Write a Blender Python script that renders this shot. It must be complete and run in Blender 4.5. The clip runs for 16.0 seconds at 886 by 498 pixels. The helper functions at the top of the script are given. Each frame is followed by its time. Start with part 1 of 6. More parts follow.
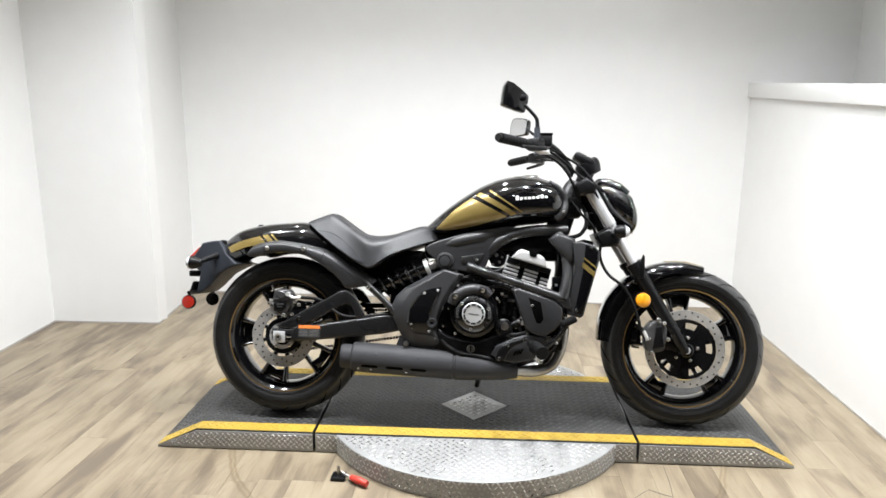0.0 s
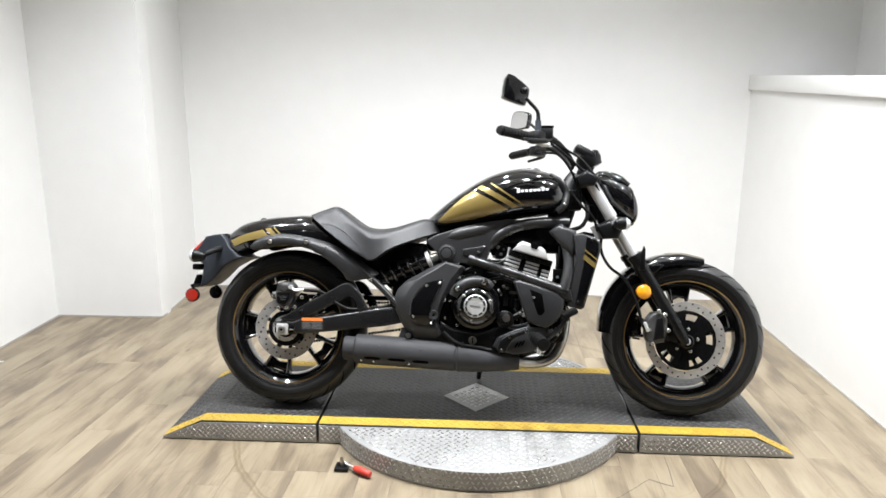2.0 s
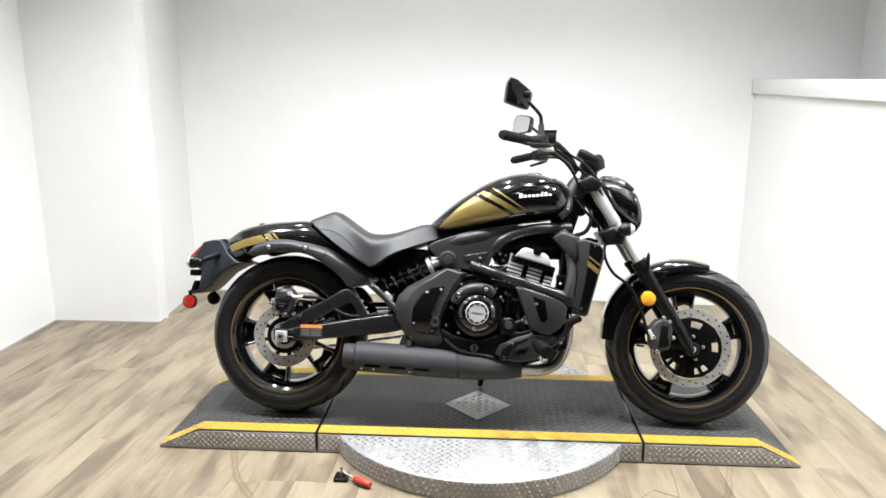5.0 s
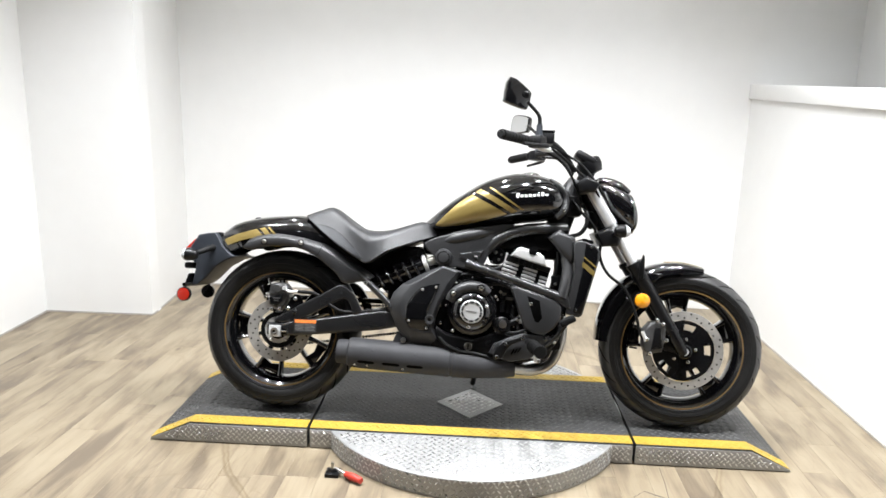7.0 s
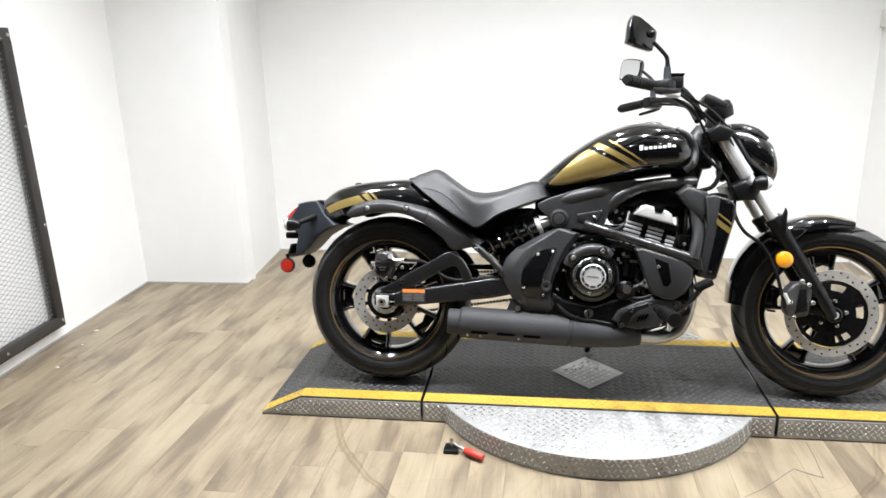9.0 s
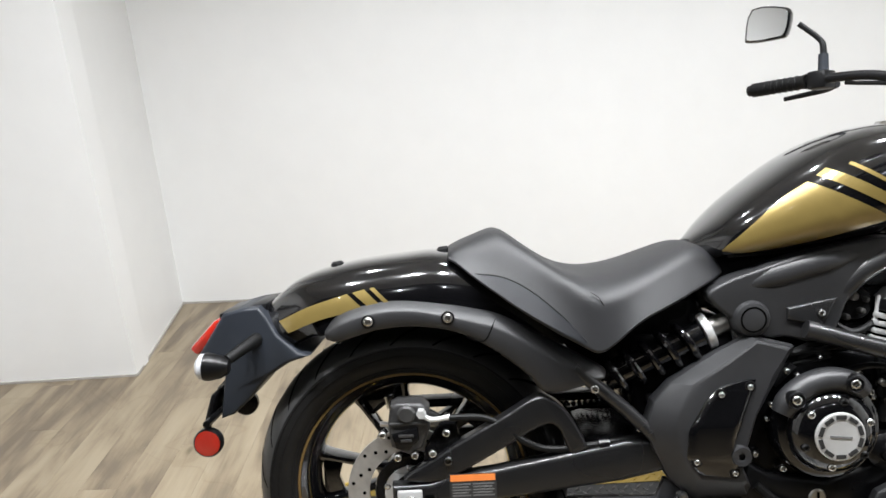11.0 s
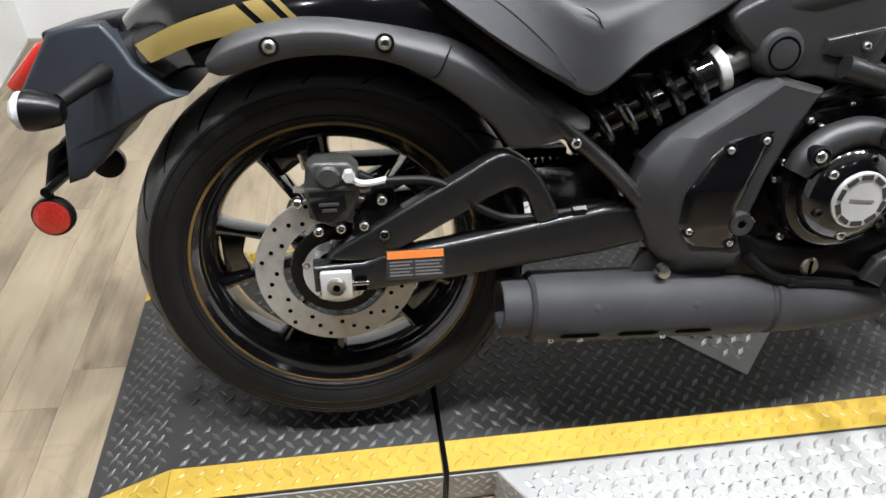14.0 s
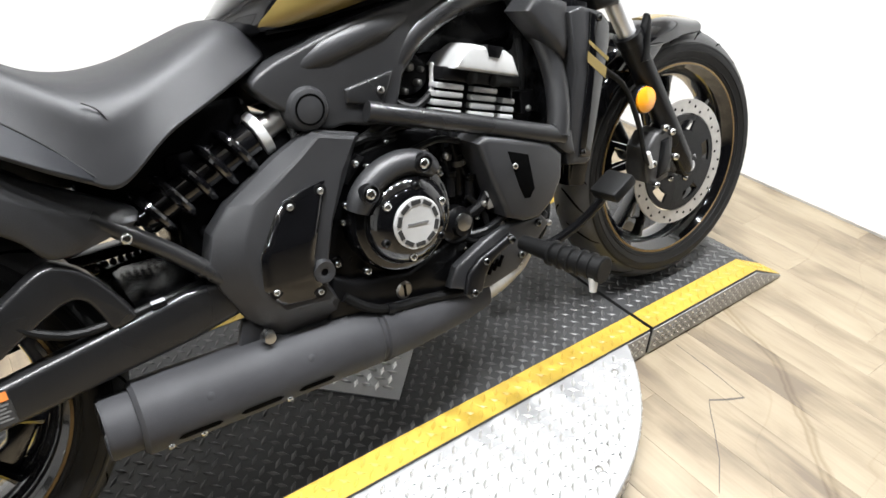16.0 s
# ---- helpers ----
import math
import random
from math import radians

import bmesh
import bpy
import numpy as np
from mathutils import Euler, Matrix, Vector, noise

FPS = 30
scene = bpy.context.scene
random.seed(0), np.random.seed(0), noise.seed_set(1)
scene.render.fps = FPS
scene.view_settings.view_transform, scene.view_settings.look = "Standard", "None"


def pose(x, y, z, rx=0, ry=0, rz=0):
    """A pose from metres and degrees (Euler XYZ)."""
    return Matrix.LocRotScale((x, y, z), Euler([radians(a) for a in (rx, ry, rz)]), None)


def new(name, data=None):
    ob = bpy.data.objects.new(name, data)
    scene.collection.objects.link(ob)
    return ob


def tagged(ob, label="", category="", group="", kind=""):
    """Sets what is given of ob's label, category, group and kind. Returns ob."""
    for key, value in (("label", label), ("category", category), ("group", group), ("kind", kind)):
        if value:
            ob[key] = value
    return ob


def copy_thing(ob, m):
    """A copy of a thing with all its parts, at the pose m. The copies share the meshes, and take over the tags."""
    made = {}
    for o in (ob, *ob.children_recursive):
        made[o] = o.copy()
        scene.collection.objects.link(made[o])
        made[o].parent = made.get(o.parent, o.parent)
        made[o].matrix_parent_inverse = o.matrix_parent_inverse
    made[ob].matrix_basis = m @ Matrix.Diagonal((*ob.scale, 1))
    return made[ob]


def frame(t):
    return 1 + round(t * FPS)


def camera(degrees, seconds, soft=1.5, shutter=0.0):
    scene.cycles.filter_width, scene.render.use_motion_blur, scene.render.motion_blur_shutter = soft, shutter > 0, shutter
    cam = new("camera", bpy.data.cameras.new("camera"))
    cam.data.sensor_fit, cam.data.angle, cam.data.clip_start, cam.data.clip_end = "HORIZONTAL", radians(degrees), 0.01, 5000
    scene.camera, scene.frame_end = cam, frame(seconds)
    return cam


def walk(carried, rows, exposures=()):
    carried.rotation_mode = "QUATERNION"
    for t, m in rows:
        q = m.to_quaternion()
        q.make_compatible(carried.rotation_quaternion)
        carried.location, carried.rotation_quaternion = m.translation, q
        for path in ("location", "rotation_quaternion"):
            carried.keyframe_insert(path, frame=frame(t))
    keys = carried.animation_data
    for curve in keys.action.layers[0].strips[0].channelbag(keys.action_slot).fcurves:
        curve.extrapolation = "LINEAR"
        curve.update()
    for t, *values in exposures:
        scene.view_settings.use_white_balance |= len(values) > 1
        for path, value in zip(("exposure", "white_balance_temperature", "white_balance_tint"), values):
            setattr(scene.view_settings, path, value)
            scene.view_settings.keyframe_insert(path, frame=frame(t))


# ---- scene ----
cam = camera(65.6, 16.0, soft=1.6)
ROWS = [
    (0, 0.8064, -2.5534, 1.3206, 77.885, -0.415, 4.009),
    (0.5, 0.8027, -2.5628, 1.3213, 77.846, -0.364, 4.146),
    (1, 0.8097, -2.5689, 1.3188, 77.741, -0.09, 4.083),
    (1.5, 0.8089, -2.5706, 1.321, 77.631, -0.097, 4.032),
    (2, 0.8066, -2.571, 1.3162, 77.437, -0.208, 4.086),
    (2.5, 0.8046, -2.5654, 1.3164, 77.425, -0.195, 4.176),
    (3, 0.8008, -2.5539, 1.3165, 77.511, -0.04, 3.983),
    (3.5, 0.8011, -2.539, 1.3167, 77.16, 0.011, 4.138),
    (4, 0.799, -2.533, 1.3195, 77.396, 0.038, 4.093),
    (6.5, 0.7916, -2.5291, 1.3202, 77.697, -1.28, 3.798),
    (7, 0.7885, -2.533, 1.3167, 77.565, -1.579, 3.803),
    (7.5, 0.7877, -2.5264, 1.3143, 77.255, -1.407, 4.271),
    (8, 0.7913, -2.5046, 1.3173, 76.567, -0.662, 3.112),
    (8.5, 0.7563, -2.486, 1.3097, 75.752, -1.8, 5.5),
    (9, 0.6083, -2.3762, 1.3053, 73.842, 1.625, 8.776),
    (9.5, 0.4915, -2.0526, 1.2677, 75.911, 2.808, 12.96),
    (9.7, 0.4278, -1.9089, 1.2787, 74.215, 4.019, 12.001),
    (11.8, 0.0242, -0.8572, 1.2547, 68.508, 0.864, -3.309),
    (12, 0.0183, -0.8319, 1.2379, 66.069, 0.171, -1.884),
    (12.5, 0.0175, -0.8075, 1.2008, 61.434, -0.315, -0.99),
    (13, 0.02, -0.8077, 1.1565, 55.454, -0.632, -1.489),
    (13.5, 0.029, -0.8196, 1.1195, 51.628, -0.952, -2.451),
    (14, 0.0537, -0.8265, 1.103, 50.922, -0.943, -6.833),
    (14.5, 0.0921, -0.8327, 1.099, 52.148, -1.116, -12.636),
    (15, 0.1397, -0.8383, 1.0978, 53.339, -0.635, -20.281),
    (15.5, 0.2012, -0.858, 1.0952, 55.046, 0.438, -29.053),
    (16, 0.235, -0.8712, 1.1164, 56.412, -1.662, -35.231),
]
walk(cam, [(t, pose(*r)) for t, *r in ROWS], exposures=((0, -0.22), (4, -0.14), (6.5, -0.04), (8.5, -0.06), (9.5, -0.18), (12, -0.50), (13.2, -0.46), (14.5, -0.30), (15.2, -0.18), (16, -0.04)))

# ---- light: bright showroom ceiling panels over a closed white booth, plus added fill rows ----
world = bpy.data.worlds.new("world")
scene.world = world
world.use_nodes = True
world.node_tree.nodes["Background"].inputs[0].default_value = (0.9, 0.95, 1.0, 1)
world.node_tree.nodes["Background"].inputs[1].default_value = 0.02
scene.view_settings.exposure = 0.0
CEIL = 2.75
# The row at y 0.95 is an added fill that brightens the upper back wall.
LAMPS = [(x, -0.26) for x in (-0.78, -0.16, 0.46, 1.08, 1.70, 2.20)] + [(x, 0.95) for x in (-0.55, 0.45, 1.45)]
# Unseen row in the hall, added as fill for the sides facing the viewer.
HALL_FILL_LAMPS = [(x, -2.5) for x in (-1.6, -0.4, 0.8, 2.0)]
LAMP_POWER, BACK_FILL_POWER, HALL_FILL_POWER = 31.0, 10.0, 5.0


# ---- materials ----
def ramp(nt, fac, stops):
    n = nt.nodes.new("ShaderNodeValToRGB")
    while len(n.color_ramp.elements) < len(stops):
        n.color_ramp.elements.new(0.5)
    for e, (p, c) in zip(n.color_ramp.elements, stops):
        e.position, e.color = p, (*c, 1)
    nt.links.new(fac, n.inputs[0])
    return n.outputs[0]


def material(name, colour, rough=0.5, metal=0.0, var=0.12, scale=30.0, bump=0.0, bump_scale=200.0, coat=0.0, rough_var=0.1, spec=0.5):
    """A surface with two scales of colour variation, uneven gloss and fine relief."""
    m = bpy.data.materials.new(name)
    m.use_nodes = True
    nt = m.node_tree
    b = nt.nodes["Principled BSDF"]
    geo = nt.nodes.new("ShaderNodeTexCoord")
    n1 = nt.nodes.new("ShaderNodeTexNoise")
    n1.inputs["Scale"].default_value, n1.inputs["Detail"].default_value = scale, 6
    n2 = nt.nodes.new("ShaderNodeTexNoise")
    n2.inputs["Scale"].default_value, n2.inputs["Detail"].default_value = scale / 9, 3
    for n in (n1, n2):
        nt.links.new(geo.outputs["Object"], n.inputs["Vector"])
    add = nt.nodes.new("ShaderNodeMath")
    add.operation = "ADD"
    nt.links.new(n1.outputs[0], add.inputs[0])
    nt.links.new(n2.outputs[0], add.inputs[1])
    half = nt.nodes.new("ShaderNodeMath")
    half.operation = "MULTIPLY"
    half.inputs[1].default_value = 0.5
    nt.links.new(add.outputs[0], half.inputs[0])
    c = np.array(colour[:3])
    nt.links.new(ramp(nt, half.outputs[0], [(0.3, tuple(c * (1 - var))), (0.7, tuple(np.minimum(c * (1 + var), 1)))]), b.inputs["Base Color"])
    mr = nt.nodes.new("ShaderNodeMapRange")
    mr.inputs["From Min"].default_value, mr.inputs["From Max"].default_value = 0.3, 0.7
    mr.inputs["To Min"].default_value, mr.inputs["To Max"].default_value = max(rough - rough_var, 0.02), min(rough + rough_var, 1)
    nt.links.new(n2.outputs[0], mr.inputs["Value"])
    nt.links.new(mr.outputs[0], b.inputs["Roughness"])
    b.inputs["Metallic"].default_value = metal
    b.inputs["Coat Weight"].default_value = coat
    b.inputs["Coat Roughness"].default_value = 0.04
    b.inputs["Specular IOR Level"].default_value = spec
    if bump:
        n3 = nt.nodes.new("ShaderNodeTexNoise")
        n3.inputs["Scale"].default_value, n3.inputs["Detail"].default_value = bump_scale, 3
        nt.links.new(geo.outputs["Object"], n3.inputs["Vector"])
        bp = nt.nodes.new("ShaderNodeBump")
        bp.inputs["Strength"].default_value, bp.inputs["Distance"].default_value = bump, 0.002
        nt.links.new(n3.outputs[0], bp.inputs["Height"])
        nt.links.new(bp.outputs[0], b.inputs["Normal"])
    return m


def emitter(name, colour, strength):
    m = bpy.data.materials.new(name)
    m.use_nodes = True
    nt = m.node_tree
    nt.nodes.remove(nt.nodes["Principled BSDF"])
    e = nt.nodes.new("ShaderNodeEmission")
    e.inputs[0].default_value, e.inputs[1].default_value = (*colour, 1), strength
    nt.links.new(e.outputs[0], nt.nodes["Material Output"].inputs[0])
    return m


WHITE = material("white_wall_paint", (0.80, 0.80, 0.79), 0.55, var=0.02, scale=9, bump=0.05, bump_scale=60)
CEILING = material("ceiling_paint", (0.72, 0.72, 0.71), 0.8, var=0.03, scale=10)
GLOSS = material("gloss_black_paint", (0.003, 0.003, 0.0035), 0.10, var=0.2, coat=1.0, rough_var=0.03)
ENAMEL = material("black_engine_enamel", (0.003, 0.003, 0.0034), 0.10, var=0.2, rough_var=0.03, spec=0.5, coat=0.5)
SATIN = material("satin_black_metal", (0.0042, 0.0042, 0.0046), 0.32, var=0.3, bump=0.05, bump_scale=400, spec=0.26)
MATTE = material("matte_black_casting", (0.0032, 0.0032, 0.0035), 0.26, var=0.3, bump=0.12, bump_scale=220, spec=0.09)
GREY = material("textured_dark_grey_plastic", (0.0195, 0.0197, 0.0208), 0.42, var=0.15, bump=0.22, bump_scale=600, spec=0.5)
SLATE = material("slate_grey_plastic", (0.018, 0.0215, 0.028), 0.45, var=0.12, bump=0.14, bump_scale=700, spec=0.35)
FRAME = material("satin_dark_frame_paint", (0.0150, 0.0150, 0.0155), 0.33, var=0.15, bump=0.06, bump_scale=500, spec=0.6)
ARM = material("satin_graphite_swingarm_paint", (0.0105, 0.0105, 0.0110), 0.33, metal=0.15, var=0.16, bump=0.08, bump_scale=600, spec=0.6)
SILENCER = material("heat_proof_matte_grey_paint", (0.027, 0.027, 0.0292), 0.58, var=0.36, scale=14, bump=0.16, bump_scale=500, spec=0.3)
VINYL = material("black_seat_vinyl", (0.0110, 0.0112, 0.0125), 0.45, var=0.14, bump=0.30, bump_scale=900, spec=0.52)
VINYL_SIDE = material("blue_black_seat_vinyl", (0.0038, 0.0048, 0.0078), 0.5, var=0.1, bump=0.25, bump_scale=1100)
RUBBER = material("tyre_rubber", (0.0072, 0.0070, 0.0068), 0.50, var=0.4, scale=40, bump=0.22, bump_scale=300, spec=0.22)
TREAD_RUBBER = material("worn_tread_rubber", (0.0290, 0.0287, 0.0284), 0.40, var=0.4, scale=30, bump=0.25, bump_scale=260, spec=0.5)
SOFT_RUBBER = material("soft_black_rubber", (0.005, 0.005, 0.005), 0.5, var=0.2, bump=0.1, spec=0.16)
GOLD = material("satin_gold_paint", (0.255, 0.186, 0.058), 0.30, metal=0.45, var=0.10, bump=0.05, bump_scale=1500, coat=0.6)
GOLD_LINE = material("gold_rim_line", (0.15, 0.092, 0.030), 0.4, metal=0.3, var=0.2)
CHROME = material("chrome", (0.75, 0.75, 0.76), 0.10, metal=1.0, var=0.05, rough_var=0.05)
STEEL = material("brushed_steel", (0.42, 0.41, 0.39), 0.34, metal=1.0, var=0.15, scale=80, bump=0.08, bump_scale=500)
DISC = material("worn_brake_steel", (0.42, 0.405, 0.38), 0.38, metal=0.6, var=0.2, scale=60, bump=0.06, bump_scale=700)
ALLOY = material("machined_alloy", (0.62, 0.62, 0.61), 0.36, metal=0.45, var=0.10)
# Near-black that paints the shade in slots, holes and grooves; also under the boards.
DARK = material("recess_shade_black", (0.0015, 0.0015, 0.0015), 0.8, var=0.2, spec=0.02)
POLISHED = material("polished_fork_tube", (0.72, 0.72, 0.72), 0.20, metal=0.55, var=0.05, rough_var=0.05)
BOLT = material("zinc_bolt", (0.55, 0.55, 0.54), 0.25, metal=1.0, var=0.1)
DARK_BOLT = material("black_zinc_bolt", (0.10, 0.10, 0.10), 0.25, metal=1.0, var=0.2)
CAST = material("cast_grey_metal", (0.050, 0.0495, 0.049), 0.42, metal=0.3, var=0.3, scale=50, bump=0.25, bump_scale=350)
BADGE = material("white_badge", (0.75, 0.75, 0.75), 0.3, var=0.03)
AMBER = material("amber_reflector", (0.85, 0.33, 0.01), 0.2, var=0.08, bump=0.6, bump_scale=500, coat=1.0)
RED = material("red_reflector", (0.42, 0.018, 0.008), 0.2, var=0.15, bump=0.9, bump_scale=400, coat=1.0)
RED_PLASTIC = material("red_plastic", (0.50, 0.035, 0.02), 0.4, var=0.1)
CLEAR = material("frosted_clear_lens", (0.50, 0.51, 0.53), 0.25, var=0.05, coat=0.6)
ORANGE = material("orange_sticker", (0.75, 0.22, 0.05), 0.45, var=0.05)
PAPER = material("dim_sticker_print", (0.13, 0.13, 0.128), 0.5, var=0.06)
INK = material("dark_sticker", (0.025, 0.025, 0.025), 0.45, var=0.1)
DECK = material("worn_black_deck_paint", (0.023, 0.023, 0.023), 0.46, metal=0.1, var=0.55, scale=10, bump=0.15, bump_scale=180)
TREAD = material("scuffed_black_tread", (0.075, 0.074, 0.072), 0.48, metal=0.15, var=0.6, scale=16)
ALU = material("aluminium_plate", (0.34, 0.34, 0.335), 0.46, metal=0.40, var=0.12, scale=16, bump=0.10, bump_scale=150, rough_var=0.06)
ALU_TREAD = material("polished_aluminium_tread", (0.66, 0.66, 0.65), 0.30, metal=0.9, var=0.14, scale=30)
YELLOW = material("safety_yellow_paint", (0.375, 0.250, 0.030), 0.45, var=0.18, scale=40, bump=0.08, rough_var=0.05)
SCREEN = material("black_painted_steel_angle", (0.035, 0.032, 0.030), 0.45, metal=0.3, var=0.45, scale=12, bump=0.1)
WIRE = material("galvanised_wire", (0.35, 0.35, 0.36), 0.45, metal=0.7, var=0.1)
LENS = emitter("lamp_diffuser", (0.93, 0.98, 1.0), 8.0)
MIRROR = material("mirror_glass", (0.74, 0.75, 0.76), 0.03, metal=1.0, var=0.01, rough_var=0.0)
# Dark tone of the unseen hall shell, chosen to darken reflections.
HALL = material("dark_reflection_shell", (0.06, 0.06, 0.062), 0.7, var=0.1)
SPLIT = material("dirt_in_a_split", (0.085, 0.072, 0.060), 0.8, var=0.2)
# One tone for both floor dirt and the shadow gap below the walls.
FOOT_LINE = material("dirt_and_shade_line", (0.38, 0.36, 0.33), 0.7, var=0.2)


def plank_material():
    """Printed vinyl plank: each board has its own tone, with streaky grain along its length."""
    m = bpy.data.materials.new("vinyl_plank")
    m.use_nodes = True
    nt = m.node_tree
    b = nt.nodes["Principled BSDF"]
    tc, info = nt.nodes.new("ShaderNodeTexCoord"), nt.nodes.new("ShaderNodeObjectInfo")
    off = nt.nodes.new("ShaderNodeVectorMath")
    off.operation = "MULTIPLY_ADD"
    off.inputs[1].default_value = (1, 1, 1)
    comb = nt.nodes.new("ShaderNodeCombineXYZ")
    mul = nt.nodes.new("ShaderNodeMath")
    mul.operation = "MULTIPLY"
    mul.inputs[1].default_value = 37.0
    nt.links.new(info.outputs["Random"], mul.inputs[0])
    nt.links.new(mul.outputs[0], comb.inputs[0])
    nt.links.new(mul.outputs[0], comb.inputs[1])
    nt.links.new(tc.outputs["Object"], off.inputs[0])
    nt.links.new(comb.outputs[0], off.inputs[2])

    def grain(sx, sy, detail, dist):
        mp = nt.nodes.new("ShaderNodeMapping")
        mp.inputs["Scale"].default_value = (sx, sy, 1)
        nt.links.new(off.outputs[0], mp.inputs[0])
        n = nt.nodes.new("ShaderNodeTexNoise")
        n.inputs["Scale"].default_value, n.inputs["Detail"].default_value, n.inputs["Distortion"].default_value = 1.0, detail, dist
        nt.links.new(mp.outputs[0], n.inputs["Vector"])
        return n.outputs[0]

    def weigh(x, k, y):
        n = nt.nodes.new("ShaderNodeMath")
        n.operation = "MULTIPLY_ADD"
        n.inputs[1].default_value = k
        nt.links.new(x, n.inputs[0])
        if isinstance(y, float):
            n.inputs[2].default_value = y
        else:
            nt.links.new(y, n.inputs[2])
        return n.outputs[0]

    g2 = grain(150, 6, 3, 0.2)
    tone = weigh(info.outputs["Random"], 0.10, -0.05)
    for g, k in ((grain(9.5, 2.8, 6, 0.6), 0.66), (grain(30, 3.4, 5, 0.5), 0.22), (g2, 0.12)):
        tone = weigh(g, k, tone)
    col = ramp(nt, tone, [(0.37, (0.130, 0.101, 0.070)), (0.46, (0.194, 0.154, 0.103)), (0.53, (0.242, 0.196, 0.132)), (0.64, (0.280, 0.232, 0.160))])

    def times(a, b):
        n = nt.nodes.new("ShaderNodeMix")
        n.data_type, n.blend_type = "RGBA", "MULTIPLY"
        n.inputs["Factor"].default_value = 1.0
        nt.links.new(a, n.inputs[6])
        nt.links.new(b, n.inputs[7])
        return n.outputs[2]

    mp = nt.nodes.new("ShaderNodeMapping")
    mp.inputs["Scale"].default_value = (4.5, 2.0, 1)
    nt.links.new(off.outputs[0], mp.inputs[0])
    knot = nt.nodes.new("ShaderNodeTexVoronoi")
    knot.inputs["Scale"].default_value = 1.0
    nt.links.new(mp.outputs[0], knot.inputs["Vector"])
    worn = times(col, ramp(nt, knot.outputs["Distance"], [(0.0, (0.42, 0.40, 0.37)), (0.03, (0.62, 0.60, 0.56)), (0.055, (0.9, 0.89, 0.87)), (0.09, (1, 1, 1))]))
    place = nt.nodes.new("ShaderNodeNewGeometry")
    scuff = nt.nodes.new("ShaderNodeTexNoise")
    scuff.inputs["Scale"].default_value, scuff.inputs["Detail"].default_value, scuff.inputs["Distortion"].default_value = 2.3, 2.0, 0.6
    nt.links.new(place.outputs["Position"], scuff.inputs["Vector"])
    worn = times(worn, ramp(nt, scuff.outputs[0], [(0.0, (1, 1, 1)), (0.487, (1, 1, 1)), (0.493, (0.89, 0.87, 0.84)), (0.499, (1, 1, 1)), (1.0, (1, 1, 1))]))
    away = nt.nodes.new("ShaderNodeVectorMath")
    away.operation = "DISTANCE"
    away.inputs[1].default_value = (0.763, 0.151, 0.0)
    nt.links.new(place.outputs["Position"], away.inputs[0])
    patchy = nt.nodes.new("ShaderNodeTexNoise")
    patchy.inputs["Scale"].default_value, patchy.inputs["Detail"].default_value = 5.0, 4.0
    nt.links.new(place.outputs["Position"], patchy.inputs["Vector"])
    wander = weigh(patchy.outputs[0], 0.07, away.outputs["Value"])
    span = nt.nodes.new("ShaderNodeMapRange")
    span.inputs["From Min"].default_value, span.inputs["From Max"].default_value = 0.7, 1.1
    nt.links.new(wander, span.inputs["Value"])
    none, mark = (1, 1, 1), (0.70, 0.66, 0.60)
    rub = ramp(nt, span.outputs[0], [(0.0, none), (0.770, none), (0.785, mark), (0.805, (0.93, 0.92, 0.90)), (0.825, mark), (0.850, none)])
    worn = times(worn, rub)
    nt.links.new(worn, b.inputs["Base Color"])
    b.inputs["Roughness"].default_value = 0.42
    bp = nt.nodes.new("ShaderNodeBump")
    bp.inputs["Strength"].default_value, bp.inputs["Distance"].default_value = 0.25, 0.0008
    nt.links.new(g2, bp.inputs["Height"])
    nt.links.new(bp.outputs[0], b.inputs["Normal"])
    return m


PLANK = plank_material()


# ---- mesh helpers ----
def part(name, bm, mat, parent=None, label="", sharp=35):
    """Links a bmesh as one mesh object under a thing or under a part."""
    bmesh.ops.recalc_face_normals(bm, faces=bm.faces)
    me = bpy.data.meshes.new(name)
    bm.to_mesh(me)
    bm.free()
    me.materials.append(mat)
    for p in me.polygons:
        p.use_smooth = True
    me.set_sharp_from_angle(angle=radians(sharp))
    ob = new(name, me)
    ob.parent = parent
    return tagged(ob, label) if label else ob


def empty(name, m=None):
    ob = new(name)
    ob.empty_display_size = 0.1
    if m is not None:
        ob.matrix_basis = m
    return ob


def curve_points(pts, n=8, closed=False):
    """Catmull-Rom through the points."""
    p = [Vector(q) for q in pts]
    k = len(p)
    out = []
    for i in range(k if closed else k - 1):
        a = p[(i - 1) % k] if closed or i else p[0] * 2 - p[1]
        b, c = p[i], p[(i + 1) % k]
        d = p[(i + 2) % k] if closed or i + 2 < k else c * 2 - b
        for j in range(n):
            t = j / n
            out.append(0.5 * ((2 * b) + (c - a) * t + (2 * a - 5 * b + 4 * c - d) * t * t + (3 * b - a - 3 * c + d) * t ** 3))
    if not closed:
        out.append(p[-1])
    return out


def rings(bm, rows, closed=True, cap=True):
    vs = [[bm.verts.new(v) for v in r] for r in rows]
    for a, b in zip(vs, vs[1:]):
        k = len(a)
        for i in range(k if closed else k - 1):
            bm.faces.new((a[i], a[(i + 1) % k], b[(i + 1) % k], b[i]))
    if cap and closed:
        bm.faces.new(vs[0])
        bm.faces.new(list(reversed(vs[-1])))
    return vs


